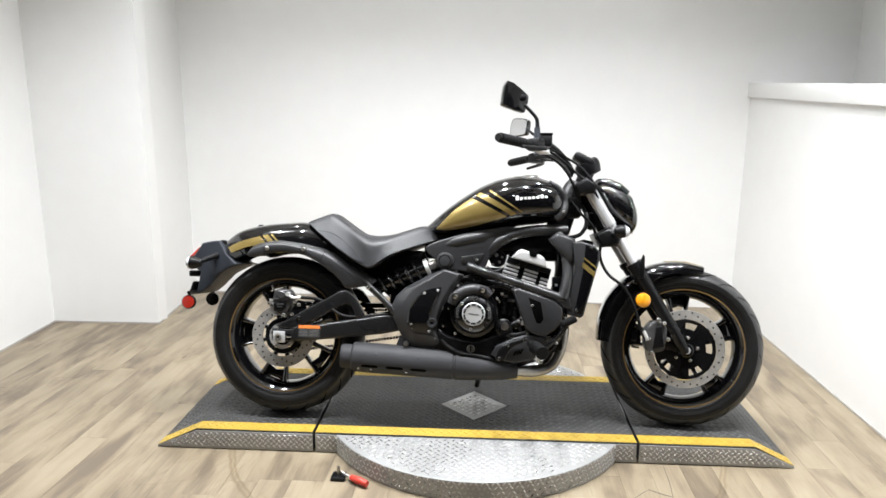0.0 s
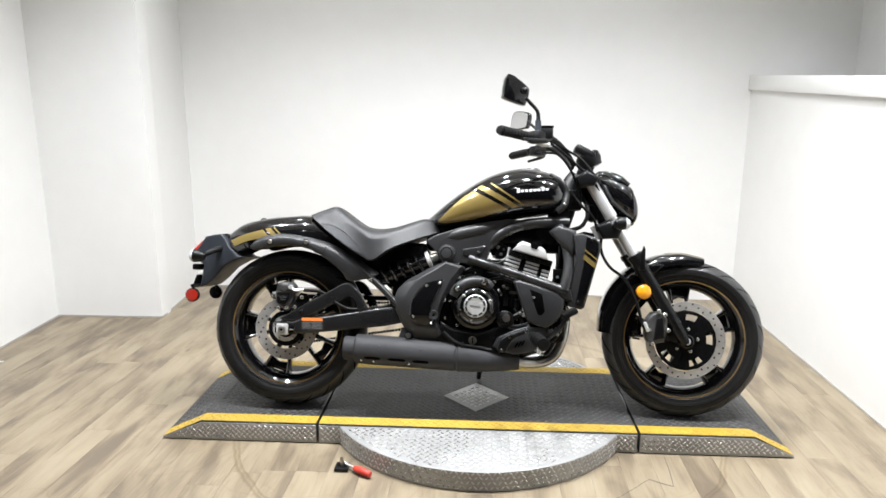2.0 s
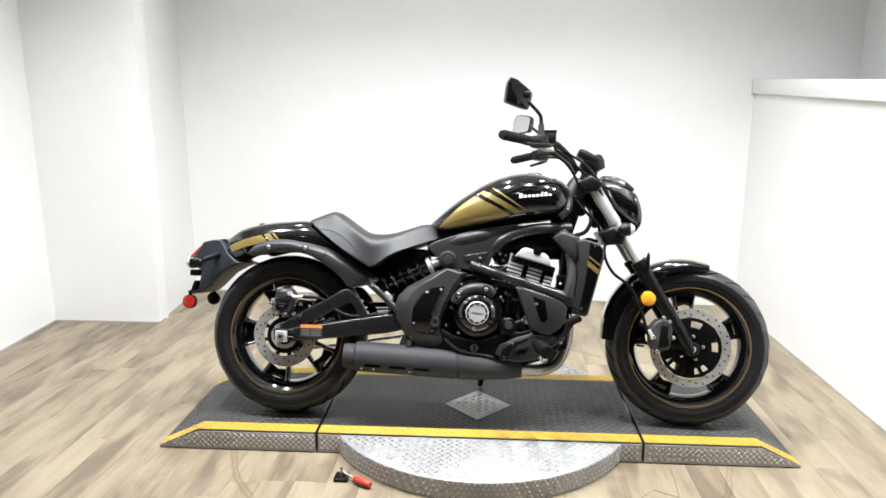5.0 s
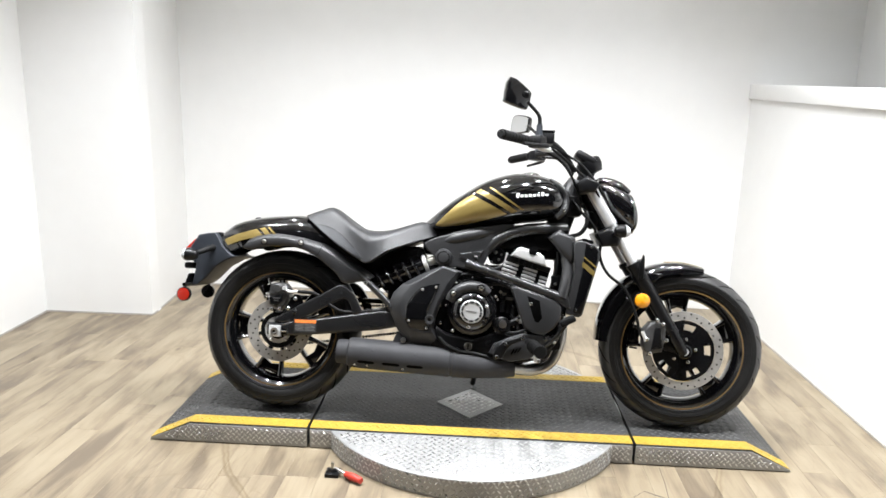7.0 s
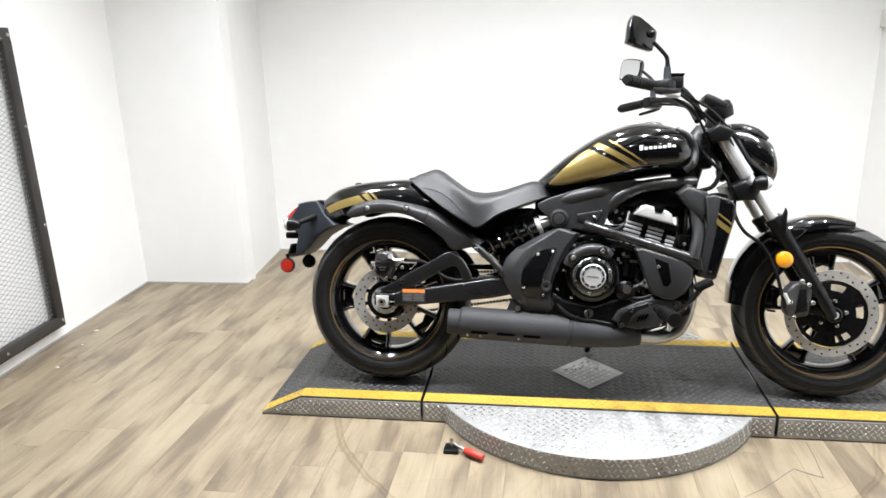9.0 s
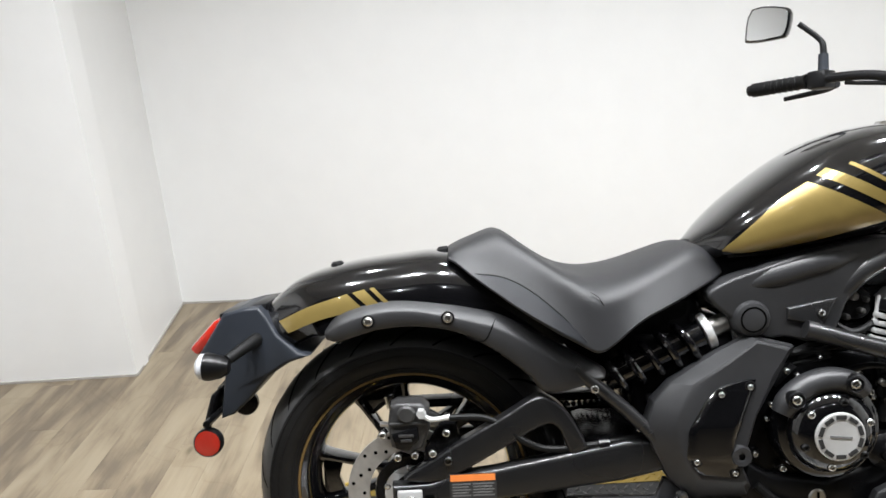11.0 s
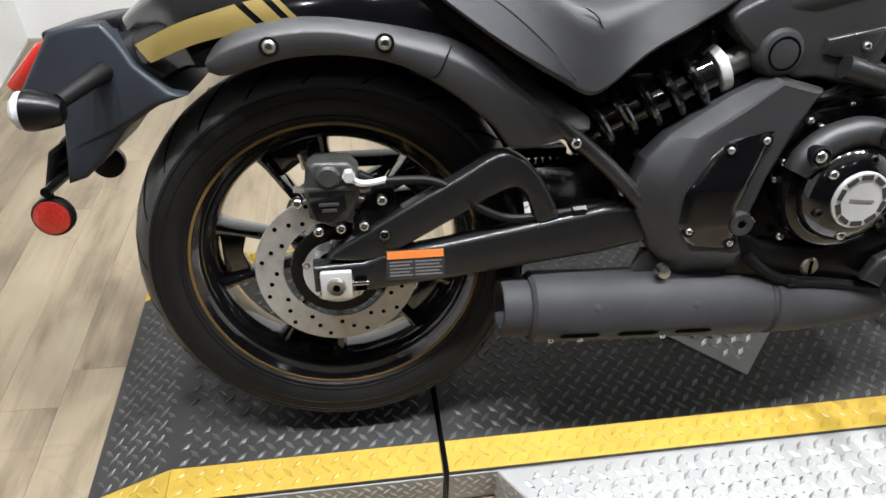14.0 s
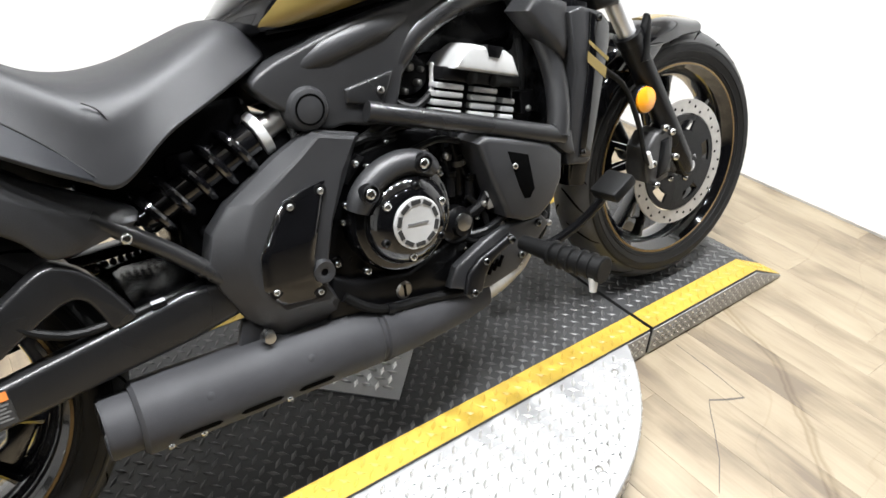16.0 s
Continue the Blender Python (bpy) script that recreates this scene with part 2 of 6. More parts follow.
def tube(pts, r, n=12, smooth=6, bm=None):
    """A round bar along a smooth path; r is one radius or one for each given point."""
    bm = bm or bmesh.new()
    path = curve_points(pts, smooth) if len(pts) > 2 and smooth > 1 else [Vector(q) for q in pts]
    rr = [r] * len(path) if not isinstance(r, (list, tuple)) else list(np.interp(np.linspace(0, len(r) - 1, len(path)), range(len(r)), r))
    rows, up = [], None
    for i, p in enumerate(path):
        d = (path[min(i + 1, len(path) - 1)] - path[max(i - 1, 0)]).normalized()
        if up is None:
            up = d.orthogonal().normalized()
        up = (up - d * up.dot(d)).normalized()
        side = d.cross(up)
        rows.append([p + (up * math.cos(a) + side * math.sin(a)) * rr[i] for a in (2 * math.pi * k / n for k in range(n))])
    rings(bm, rows)
    return bm


def lathe(profile, centre=(0, 0, 0), n=48, axis=(0, -1, 0), bm=None, closed=False, arc=None):
    """Turns (radius, distance along the axis) round the axis through centre."""
    bm = bm or bmesh.new()
    ax = Vector(axis).normalized()
    u = Vector((1, 0, 0)) if abs(ax.x) < 0.9 else Vector((0, 0, 1))
    u = (u - ax * u.dot(ax)).normalized()
    w = ax.cross(u)
    c = Vector(centre)
    a0, a1 = arc or (0, 2 * math.pi)
    rows = []
    for k in range(n + (1 if arc else 0)):
        a = a0 + (a1 - a0) * k / n
        rows.append([c + ax * h + (u * math.cos(a) + w * math.sin(a)) * max(r, 1e-5) for r, h in profile])
    vs = [[bm.verts.new(v) for v in r] for r in rows]
    m, q = len(vs), len(profile)
    for k in range(m if not arc else m - 1):
        a, b = vs[k], vs[(k + 1) % m]
        for i in range(q if closed else q - 1):
            bm.faces.new((a[i], a[(i + 1) % q], b[(i + 1) % q], b[i]))
    if arc and closed:
        bm.faces.new(vs[0])
        bm.faces.new(list(reversed(vs[-1])))
    bmesh.ops.remove_doubles(bm, verts=bm.verts, dist=1e-5)
    return bm


def plate(outline, y0, y1, bevel=0.004, seg=2, smooth=0, bm=None, taper=0.0):
    """An outline in the bike's side plane, given depth from y0 to y1, with rounded edges."""
    bm2 = bmesh.new()
    o = [(v.x, v.y) for v in curve_points([(x, z, 0) for x, z in outline], smooth, True)] if smooth else outline
    cx, cz = sum(p[0] for p in o) / len(o), sum(p[1] for p in o) / len(o)
    a = [bm2.verts.new((cx + (x - cx) * (1 - taper), y0, cz + (z - cz) * (1 - taper))) for x, z in o]
    b = [bm2.verts.new((x, y1, z)) for x, z in o]
    k = len(o)
    for i in range(k):
        bm2.faces.new((a[i], a[(i + 1) % k], b[(i + 1) % k], b[i]))
    fa, fb = bm2.faces.new(a), bm2.faces.new(list(reversed(b)))
    if bevel:
        bmesh.ops.recalc_face_normals(bm2, faces=bm2.faces)
        es = list({e for f in (fa, fb) for e in f.edges})
        bmesh.ops.bevel(bm2, geom=es, offset=bevel, segments=seg, profile=0.5, affect="EDGES", clamp_overlap=True)
    if bm is None:
        return bm2
    return merge(bm, bm2)


def merge(bm, other):
    me = bpy.data.meshes.new("scratch")
    other.to_mesh(me)
    other.free()
    bm.from_mesh(me)
    bpy.data.meshes.remove(me)
    return bm


def box(x0, x1, y0, y1, z0, z1, bevel=0.0, m=None, seg=2, bm=None):
    bm2 = bmesh.new()
    bmesh.ops.create_cube(bm2, size=1)
    for v in bm2.verts:
        v.co = Vector(((x0 + x1) / 2 + v.co.x * (x1 - x0), (y0 + y1) / 2 + v.co.y * (y1 - y0), (z0 + z1) / 2 + v.co.z * (z1 - z0)))
    if bevel:
        bmesh.ops.bevel(bm2, geom=list(bm2.edges), offset=bevel, segments=seg, profile=0.5, affect="EDGES", clamp_overlap=True)
    if m is not None:
        bm2.transform(m)
    return bm2 if bm is None else merge(bm, bm2)


class Hull:
    """A rounded body along x: stations (x, bottom, top, half width)."""

    def __init__(self, stations, power=2.5, mid=0.5, low=None):
        s = np.array(stations)
        xs = np.linspace(s[0, 0], s[-1, 0], 45)
        pts = curve_points([tuple(r[:3]) for r in stations], 12)
        wid = curve_points([(r[0], r[3], 0) for r in stations], 12)
        px = np.array([p.x for p in pts])
        self.x, self.zb, self.zt = xs, np.interp(xs, px, [p.y for p in pts]), np.interp(xs, px, [p.z for p in pts])
        self.w = np.interp(xs, [p.x for p in wid], [p.y for p in wid])
        self.p, self.mid, self.q = power, mid, low or power

    def at(self, x):
        return [float(np.interp(x, self.x, a)) for a in (self.zb, self.zt, self.w)]

    def side(self, x, z):
        zb, zt, w = self.at(x)
        zc = zb + (zt - zb) * self.mid
        h = (zt - zc) if z > zc else (zc - zb)
        p = self.p if z > zc else self.q
        return w * max(1 - min(abs(z - zc) / h, 1) ** p, 0.0) ** (1 / p)

    def mesh(self, n=40):
        bm = bmesh.new()
        rows = []
        for x, zb, zt, w in zip(self.x, self.zb, self.zt, self.w):
            zc = zb + (zt - zb) * self.mid
            row = []
            for k in range(n):
                a = 2 * math.pi * k / n
                c, s = math.cos(a), math.sin(a)
                p = self.p if s > 0 else self.q
                y = w * math.copysign(abs(c) ** (2 / p), c)
                z = zc + (zt - zc if s > 0 else zc - zb) * math.copysign(abs(s) ** (2 / p), s)
                row.append((x, y, z))
            rows.append(row)
        rings(bm, rows)
        return bm

    def patch(self, low, high, lift=0.0012, nu=24, nv=10, sign=-1):
        """A decal laid on the side, between a lower and an upper edge."""
        bm = bmesh.new()
        a = curve_points([(x, z, 0) for x, z in low], 8)
        b = curve_points([(x, z, 0) for x, z in high], 8)
        rows = []
        for i in range(nu + 1):
            p, q = a[round(i / nu * (len(a) - 1))], b[round(i / nu * (len(b) - 1))]
            rows.append([(v.x, sign * (self.side(v.x, v.y) + lift), v.y) for v in (p.lerp(q, j / nv) for j in range(nv + 1))])
        rings(bm, rows, closed=False)
        return bm


def arch(path, hw, drop, thick=0.005, n=16, smooth=6, power=2.8):
    """A mudguard: an arched section carried along a path in the side plane."""
    bm = bmesh.new()
    p = curve_points([(x, 0, z) for x, z in path], smooth)
    k = len(p)
    hw = np.interp(np.linspace(0, 1, k), np.linspace(0, 1, len(hw)), hw)
    drop = np.interp(np.linspace(0, 1, k), np.linspace(0, 1, len(drop)), drop)
    rows = []
    for i in range(k):
        d = (p[min(i + 1, k - 1)] - p[max(i - 1, 0)]).normalized()
        up = Vector((-d.z, 0, d.x))
        if up.z < 0 and abs(d.x) > 0.3:
            up = -up
        row = []
        for s, e in ((1, 0.0), (-1, thick)):
            for j in range(n + 1):
                u = s * (1 - 2 * j / n)
                a = math.pi / 2 * u
                y = (hw[i] - e) * math.copysign(abs(math.sin(a)) ** (2 / power), a)
                h = (drop[i]) * (abs(math.cos(a)) ** (2 / power)) - drop[i] - e
                row.append(p[i] + up * h + Vector((0, y, 0)))
        rows.append(row)
    rings(bm, rows)
    return bm


def bolt(p, r=0.006, h=0.005, parent=None, mat=None, axis=(0, -1, 0), name="bolt"):
    """A button-head bolt with a hexagon socket."""
    bm = lathe([(0.0, h * 0.45), (r * 0.42, h * 0.45), (r * 0.46, h), (r * 0.75, h * 0.92), (r, h * 0.4), (r, -0.004)], p, 14, axis)
    return part(name, bm, mat or BOLT, parent, sharp=50)


# ---- the booth ----
def wall(name, p, q, z0, z1, thick, label):
    """A wall standing on the line from p to q, its face on that line and its thickness to the right of it."""
    d = Vector((q[0] - p[0], q[1] - p[1], 0))
    nrm = Vector((d.y, -d.x, 0)).normalized() * thick
    bm = bmesh.new()
    lo = [Vector((*p, z0)), Vector((*q, z0)), Vector((*q, z0)) + nrm, Vector((*p, z0)) + nrm]
    rings(bm, [lo, [v + Vector((0, 0, z1 - z0)) for v in lo]])
    return tagged(part(name, bm, WHITE), label, "wall", kind="structure")


LEFT_NEAR, LEFT_FAR = (-1.640, -1.55), (-1.805, 1.248)
PIER, PIER_BACK = (-1.165, 1.268), (-1.245, 1.985)
BACK_R, RIGHT_NEAR = (2.40, 1.93), (2.44, -1.55)
wall("wall_west", LEFT_FAR, LEFT_NEAR, 0, CEIL, 0.12, "plain white painted side wall of the booth")
wall("wall_pier_front", PIER, LEFT_FAR, 0, CEIL, 0.12, "white painted wall standing forward of the back wall")
wall("wall_pier_side", PIER_BACK, (PIER[0] - 0.0016, PIER[1] + 0.014), 0, CEIL, 0.10, "white painted return of the forward wall")
wall("wall_north", (3.14, 1.911), PIER_BACK, 0, CEIL, 0.12, "plain white painted back wall of the booth")
SLOPE = 0.030
east = wall("wall_east", RIGHT_NEAR, BACK_R, 0, 1.357, 0.30, "white painted lower side wall below a ledge")
for v in east.data.vertices:
    if v.co.z > 1:
        v.co.z += SLOPE * (v.co.y - 1.92)
wall("wall_east_upper", (3.04, -1.55), (3.00, 1.95), 0, CEIL, 0.12, "white painted side wall set back beyond the ledge")
# Unseen dark shell behind the viewer, added so gloss surfaces reflect darkness.
hall = [(-4.5, -6.5), (5.2, -6.5), (5.2, 2.6), (-4.5, 2.6)]
for nm, k in (("wall_south", 0), ("wall_hall_east", 1), ("wall_hall_north", 2), ("wall_hall_west", 3)):
    p, q = hall[k], hall[(k + 1) % 4]
    ob = wall(nm, p, q, 0, 3.2, 0.12, "unseen dark wall added round the hall to keep reflections dark")
    ob.data.materials[0] = HALL
bm = box(2.394, 2.735, -1.55, 1.905, 1.359, 1.447, 0.004)
bm.transform(Matrix.Rotation(radians(0.4), 4, "Z"))
for v in bm.verts:
    v.co.z += SLOPE * (v.co.y - 1.92)
tagged(part("trim", bm, WHITE), "white painted wooden ledge along the side wall", "ledge", kind="structure")
bm = box(-2.0, 3.14, -1.55, 2.05, CEIL, CEIL + 0.1)
tagged(part("ceiling", bm, CEILING), "plain off-white ceiling over the booth", "ceiling", kind="structure")
tagged(part("ceiling_hall", box(-4.6, 5.3, -6.6, 2.7, 3.2, 3.3), HALL), "unseen dark ceiling added over the hall to keep reflections dark", "ceiling", kind="structure")


# An added strip that paints the shadow gap and dirt at the wall's foot.
def wall_foot_line(p, q):
    d = Vector((q[0] - p[0], q[1] - p[1], 0))
    nrm = Vector((-d.y, d.x, 0)).normalized() * 0.006
    lo = [Vector((*p, 0.0)), Vector((*q, 0.0)), Vector((*q, 0.0)) + nrm, Vector((*p, 0.0)) + nrm]
    bm = bmesh.new()
    rings(bm, [lo, [v + Vector((0, 0, 0.009)) for v in lo]])
    tagged(part("baseboard", bm, FOOT_LINE), "thin strip painting shadow line and dirt along the wall foot", "baseboard", kind="structure")


for p, q in ((LEFT_FAR, LEFT_NEAR), (PIER, LEFT_FAR), (PIER_BACK, PIER), (BACK_R, PIER_BACK), (RIGHT_NEAR, BACK_R)):
    wall_foot_line(p, q)


def ceiling_lamp():
    t = empty("ceiling_light")
    part("frame", box(-0.10, 0.10, -0.10, 0.10, -0.03, 0.0, 0.004), ALLOY, t)
    part("diffuser", box(-0.08, 0.08, -0.08, 0.08, -0.036, -0.031, 0.002), LENS, t)
    return tagged(t, "unseen square white ceiling light with a bright diffuser", "ceiling light", group="ceiling lights")


first = ceiling_lamp()
for i, (x, y) in enumerate(LAMPS + HALL_FILL_LAMPS):
    top = CEIL if i < len(LAMPS) else 3.2
    m = pose(x, y, top - 0.001)
    if i == 0:
        first.matrix_basis = m
    else:
        copy_thing(first, m)
    a = bpy.data.lights.new("panel_light", "AREA")
    a.shape, a.size, a.color = "DISK", 0.085, (0.944, 0.966, 1.0)
    a.energy = (LAMP_POWER if y < 0 else BACK_FILL_POWER) if i < len(LAMPS) else HALL_FILL_POWER
    a.spread = radians(135 if i < len(LAMPS) else 150)
    new("panel_light", a).matrix_basis = pose(x, y, top - 0.045)


def wire_screen():
    """A steel angle frame with diagonal wire infill, hung on the side wall."""
    t = empty("wire_screen")
    w, z0, z1 = 1.25, 0.0, 1.37
    part("top_rail", box(-0.004, 0.028, -w, 0, z1 - 0.055, z1, 0.003), SCREEN, t)
    part("bottom_rail", box(-0.004, 0.028, -w, 0, z0, z0 + 0.055, 0.003), SCREEN, t)
    part("side_rail", box(-0.004, 0.030, -0.055, 0, z0 + 0.05, z1 - 0.05, 0.003), SCREEN, t)
    part("side_rail", box(-0.004, 0.030, -w, -w + 0.055, z0 + 0.05, z1 - 0.05, 0.003), SCREEN, t)
    part("seam", box(0.026, 0.031, -w + 0.06, -0.06, z1 - 0.048, z1 - 0.042), ALU, t)
    bm = bmesh.new()
    y0, y1, a0, a1 = -w + 0.05, -0.05, z0 + 0.05, z1 - 0.05
    step = 0.022
    for s in (1, -1):
        c = -4.0
        while c < 4.0:
            pts = []
            for k in range(41):
                y = y0 + (y1 - y0) * k / 40
                z = a0 + s * 0.48 * (y - y0) + c
                if a0 <= z <= a1:
                    pts.append((0.008 + 0.002 * s, y, z))
            if len(pts) > 1:
                tube([pts[0], pts[-1]], 0.0011, 5, 1, bm)
            c += step
    part("wire_mesh", bm, WIRE, t)
    for z in (0.03, 0.5, 0.95, z1 - 0.03):
        bolt((0.029, -0.018, z), 0.008, 0.005, t, axis=(1, 0, 0))
    for y in (-0.4, -0.8):
        bolt((0.029, y, 0.028), 0.008, 0.005, t, axis=(1, 0, 0))
    return tagged(t, "black steel frame with diagonal wire mesh hung on the wall", "wire screen")


wire_screen().matrix_basis = pose(-1.732, 0.40, 0.08, 0, 0, 3.5)


# ---- the turntable platform ----
DECK_Z = 0.082
YAW = pose(0, 0, 0, 0, 0, 0.8)
Y0, Y1, BAND = -0.176, 0.452, 0.062


def lozenge(bm, m, cx, cy, a, length=0.0275, width=0.0095, height=0.0022):
    """One raised tread bar, pointed at both ends."""
    c, s = math.cos(a), math.sin(a)
    loc = [(-length / 2, 0, 0), (0, -width / 2, 0), (length / 2, 0, 0), (0, width / 2, 0), (-length * 0.28, 0, height), (length * 0.28, 0, height)]
    v = [bm.verts.new(m @ Vector((cx + x * c - y * s, cy + x * s + y * c, z))) for x, y, z in loc]
    for f in ((0, 1, 4), (1, 5, 4), (1, 2, 5), (2, 3, 5), (3, 4, 5), (3, 0, 4)):
        bm.faces.new([v[k] for k in f])


def lozenges(bm, area, x0, x1, y0, y1, m, pitch=0.0225, length=0.0275, width=0.0095, height=0.0022):
    """Raised tread bars in a woven pattern, each pointing at its neighbour's flank, wherever area(x, y) holds."""
    n = int(1.5 * max(x1 - x0, y1 - y0) / pitch) + 2
    k = pitch * math.sqrt(0.5)
    mx, my, edge = (x0 + x1) / 2, (y0 + y1) / 2, length * 0.36
    for i in range(-n, n + 1):
        for j in range(-n, n + 1):
            cx, cy = mx + (i - j) * k, my + (i + j) * k
            if x0 + edge <= cx <= x1 - edge and y0 + edge <= cy <= y1 - edge and area(cx, cy):
                lozenge(bm, m, cx, cy, radians(45 if (i + j) % 2 else 135), length, width, height)
    return bm


def slab(outline, y0, y1):
    return plate(outline, y0, y1, 0.0015, 1)


def deck(name, x0, x1, ramp_x, label):
    """One deck section: body, painted edge bands, tread on top and on its visible face. ramp_x: where its ramp meets the floor."""
    t = empty(name, YAW)
    if ramp_x is None:
        o = [(x0, 0.004), (x1, 0.004), (x1, DECK_Z), (x0, DECK_Z)]
    elif ramp_x < x0:
        o = [(ramp_x, 0.004), (x1, 0.004), (x1, DECK_Z), (x0, DECK_Z), (ramp_x, 0.010)]
    else:
        o = [(x0, 0.004), (ramp_x, 0.004), (ramp_x, 0.010), (x1, DECK_Z), (x0, DECK_Z)]
    part("deck_body", slab(o, Y0, Y1), DECK, t)
    tread, ytread, atread = bmesh.new(), bmesh.new(), bmesh.new()
    band = lambda x, y: y < Y0 + BAND or y > Y1 - BAND
    flat_m = Matrix.Translation((0, 0, DECK_Z))
    pieces = [(x0, x1, flat_m)]
    if ramp_x is not None:
        e = x0 if ramp_x < x0 else x1
        run, rise = abs(e - ramp_x), DECK_Z - 0.010
        ln = math.hypot(run, rise)
        ang = math.atan2(rise, run)
        if ramp_x < x0:
            pieces.append((0, ln, Matrix.Translation((ramp_x, 0, 0.010)) @ Matrix.Rotation(-ang, 4, "Y")))
        else:
            pieces.append((0, ln, Matrix.Translation((e, 0, DECK_Z)) @ Matrix.Rotation(ang, 4, "Y")))
    for a, b, m in pieces:
        lozenges(tread, lambda x, y: not band(x, y), a, b, Y0 + BAND - 0.005, Y1 - BAND, m)
        up = Matrix.Translation((0, 0, 0.0014))
        lozenges(ytread, lambda x, y: True, a, b, Y0 + 0.002, Y0 + BAND, m @ up)
        lozenges(ytread, lambda x, y: True, a, b, Y1 - BAND, Y1, m @ up)
        for k, (ya, yb) in enumerate(((Y0 + 0.001, Y0 + BAND), (Y1 - BAND, Y1 - 0.001))):
            bm = box(a + 0.0006, b - 0.0006, ya, yb, -0.003, 0.0012)
            bm.transform(m)
            part("edge_band", bm, YELLOW, t)
    tagged(part("tread_pattern", tread, TREAD, t, sharp=10), "worn black raised tread bars", kind="stuff")
    tagged(part("band_tread", ytread, YELLOW, t, sharp=10), "yellow painted tread bars", kind="stuff")
    face = [(x, z - 0.0065 if z > 0.02 else z) for x, z in o]
    part("side_plate", plate(face, Y0 - 0.003, Y0 - 0.0002, 0.0008, 1), ALU, t, "bare aluminium tread plate side")
    mf = Matrix.Translation((0, Y0 - 0.003, 0)) @ Matrix.Rotation(radians(90), 4, "X")
    inside = lambda x, z: z < 0.066 and (ramp_x is None or z + 0.012 < (0.010 + (DECK_Z - 0.010) * min(1, abs(x - ramp_x) / abs((x0 if ramp_x < x0 else x1) - ramp_x))))
    lo, hi = min(x0, ramp_x if ramp_x is not None else x0), max(x1, ramp_x if ramp_x is not None else x1)
    lozenges(atread, inside, lo, hi, 0.004, 0.078, mf, pitch=0.0155, length=0.0195, width=0.0064, height=0.0018)
    tagged(part("side_tread", atread, ALU_TREAD, t, sharp=10), "shiny aluminium tread bars", kind="stuff")
    return tagged(t, label, "platform deck")


SEAM_L, SEAM_R = 0.152, 1.374
deck("ramp_deck", -0.305, SEAM_L - 0.005, -0.462, "black tread-plate ramp with yellow edges under the rear wheel")
mid_deck = deck("turntable_deck", SEAM_L + 0.005, SEAM_R - 0.005, None, "black tread-plate turntable deck with yellow edges")
deck("ramp_deck", SEAM_R + 0.005, 1.80, 1.948, "black tread-plate ramp with yellow edges under the front wheel")

DIA = (0.760, 0.104)
bm = bmesh.new()
dia = [(-0.137, 0), (0, -0.139), (0.137, 0), (0, 0.139)]
rings(bm, [[(DIA[0] + x, DIA[1] + y, z) for x, y in dia] for z in (DECK_Z + 0.0002, DECK_Z + 0.0030)])
diamond = part("diamond_plate", bm, ALU, mid_deck, "bare aluminium tread-plate diamond")
inside = lambda x, y: abs(x - DIA[0]) / 0.137 + abs(y - DIA[1]) / 0.139 < 0.88
bm = lozenges(bmesh.new(), inside, DIA[0] - 0.137, DIA[0] + 0.137, DIA[1] - 0.139, DIA[1] + 0.139, Matrix.Translation((0, 0, DECK_Z + 0.003)))
tagged(part("diamond_tread", bm, ALU_TREAD, diamond, sharp=10), kind="stuff")

TT, TR_ = (0.765, 0.140), 0.615
turntable = empty("turntable", YAW @ pose(TT[0], TT[1], 0))
part("disc", lathe([(0.0, 0.0755), (TR_ - 0.003, 0.0755), (TR_, 0.073), (TR_, 0.002), (0, 0.002)], (0, 0, 0), 128, (0, 0, 1)), ALU, turntable)
outside = lambda x, y: math.hypot(x, y) < TR_ - 0.02 and (y + TT[1] < Y0 - 0.012 or y + TT[1] > Y1 + 0.012)
bm = lozenges(bmesh.new(), outside, -TR_, TR_, -TR_, TR_, Matrix.Translation((0, 0, 0.0755)))
tagged(part("top_tread", bm, ALU_TREAD, turntable, sharp=10), "shiny aluminium tread bars", kind="stuff")
bm = bmesh.new()
for k in range(208):
    a = 2 * math.pi * k / 208
    for j, z in enumerate((0.014, 0.0325, 0.051, 0.066)):
        m = Matrix.Rotation(a + j * math.pi / 208, 4, "Z") @ Matrix.Translation((TR_, 0, z)) @ Matrix.Rotation(radians(90), 4, "Y")
        lozenge(bm, m, 0, 0, radians(45 + 90 * ((j + k) % 2)), 0.0195, 0.0064, 0.0018)
tagged(part("rim_tread", bm, ALU_TREAD, turntable, sharp=10), "shiny aluminium tread bars", kind="stuff")
for a in (-150, -122, -95, -68, -40):
    bolt((0.565 * math.cos(radians(a)), 0.565 * math.sin(radians(a)), 0.0755), 0.008, 0.003, turntable, STEEL, (0, 0, 1))
tagged(turntable, "round aluminium tread-plate turntable on the floor", "turntable")


def clamp():
    """A small hold-down clamp with a red handle, lying at the edge of the turntable."""
    t = empty("toggle_clamp")
    part("handle", tube([(0.0, 0.0, 0.016), (0.030, -0.019, 0.018), (0.062, -0.037, 0.016)], [0.011, 0.0135, 0.011], 12), RED_PLASTIC, t, "red plastic grip")
    part("lever", tube([(-0.045, 0.03, 0.02), (0.0, 0.0, 0.016)], 0.005, 8), STEEL, t)
    part("base", box(-0.075, -0.025, -0.005, 0.045, 0.0, 0.014, 0.003), SATIN, t)
    part("pin", tube([(-0.05, 0.02, 0.01), (-0.05, 0.02, 0.045)], 0.006, 8), STEEL, t)
    return tagged(t, "steel toggle clamp with a red grip lying on the floor", "clamp")


clamp().matrix_basis = pose(0.338, -0.372, 0.0, 0, 0, 0)


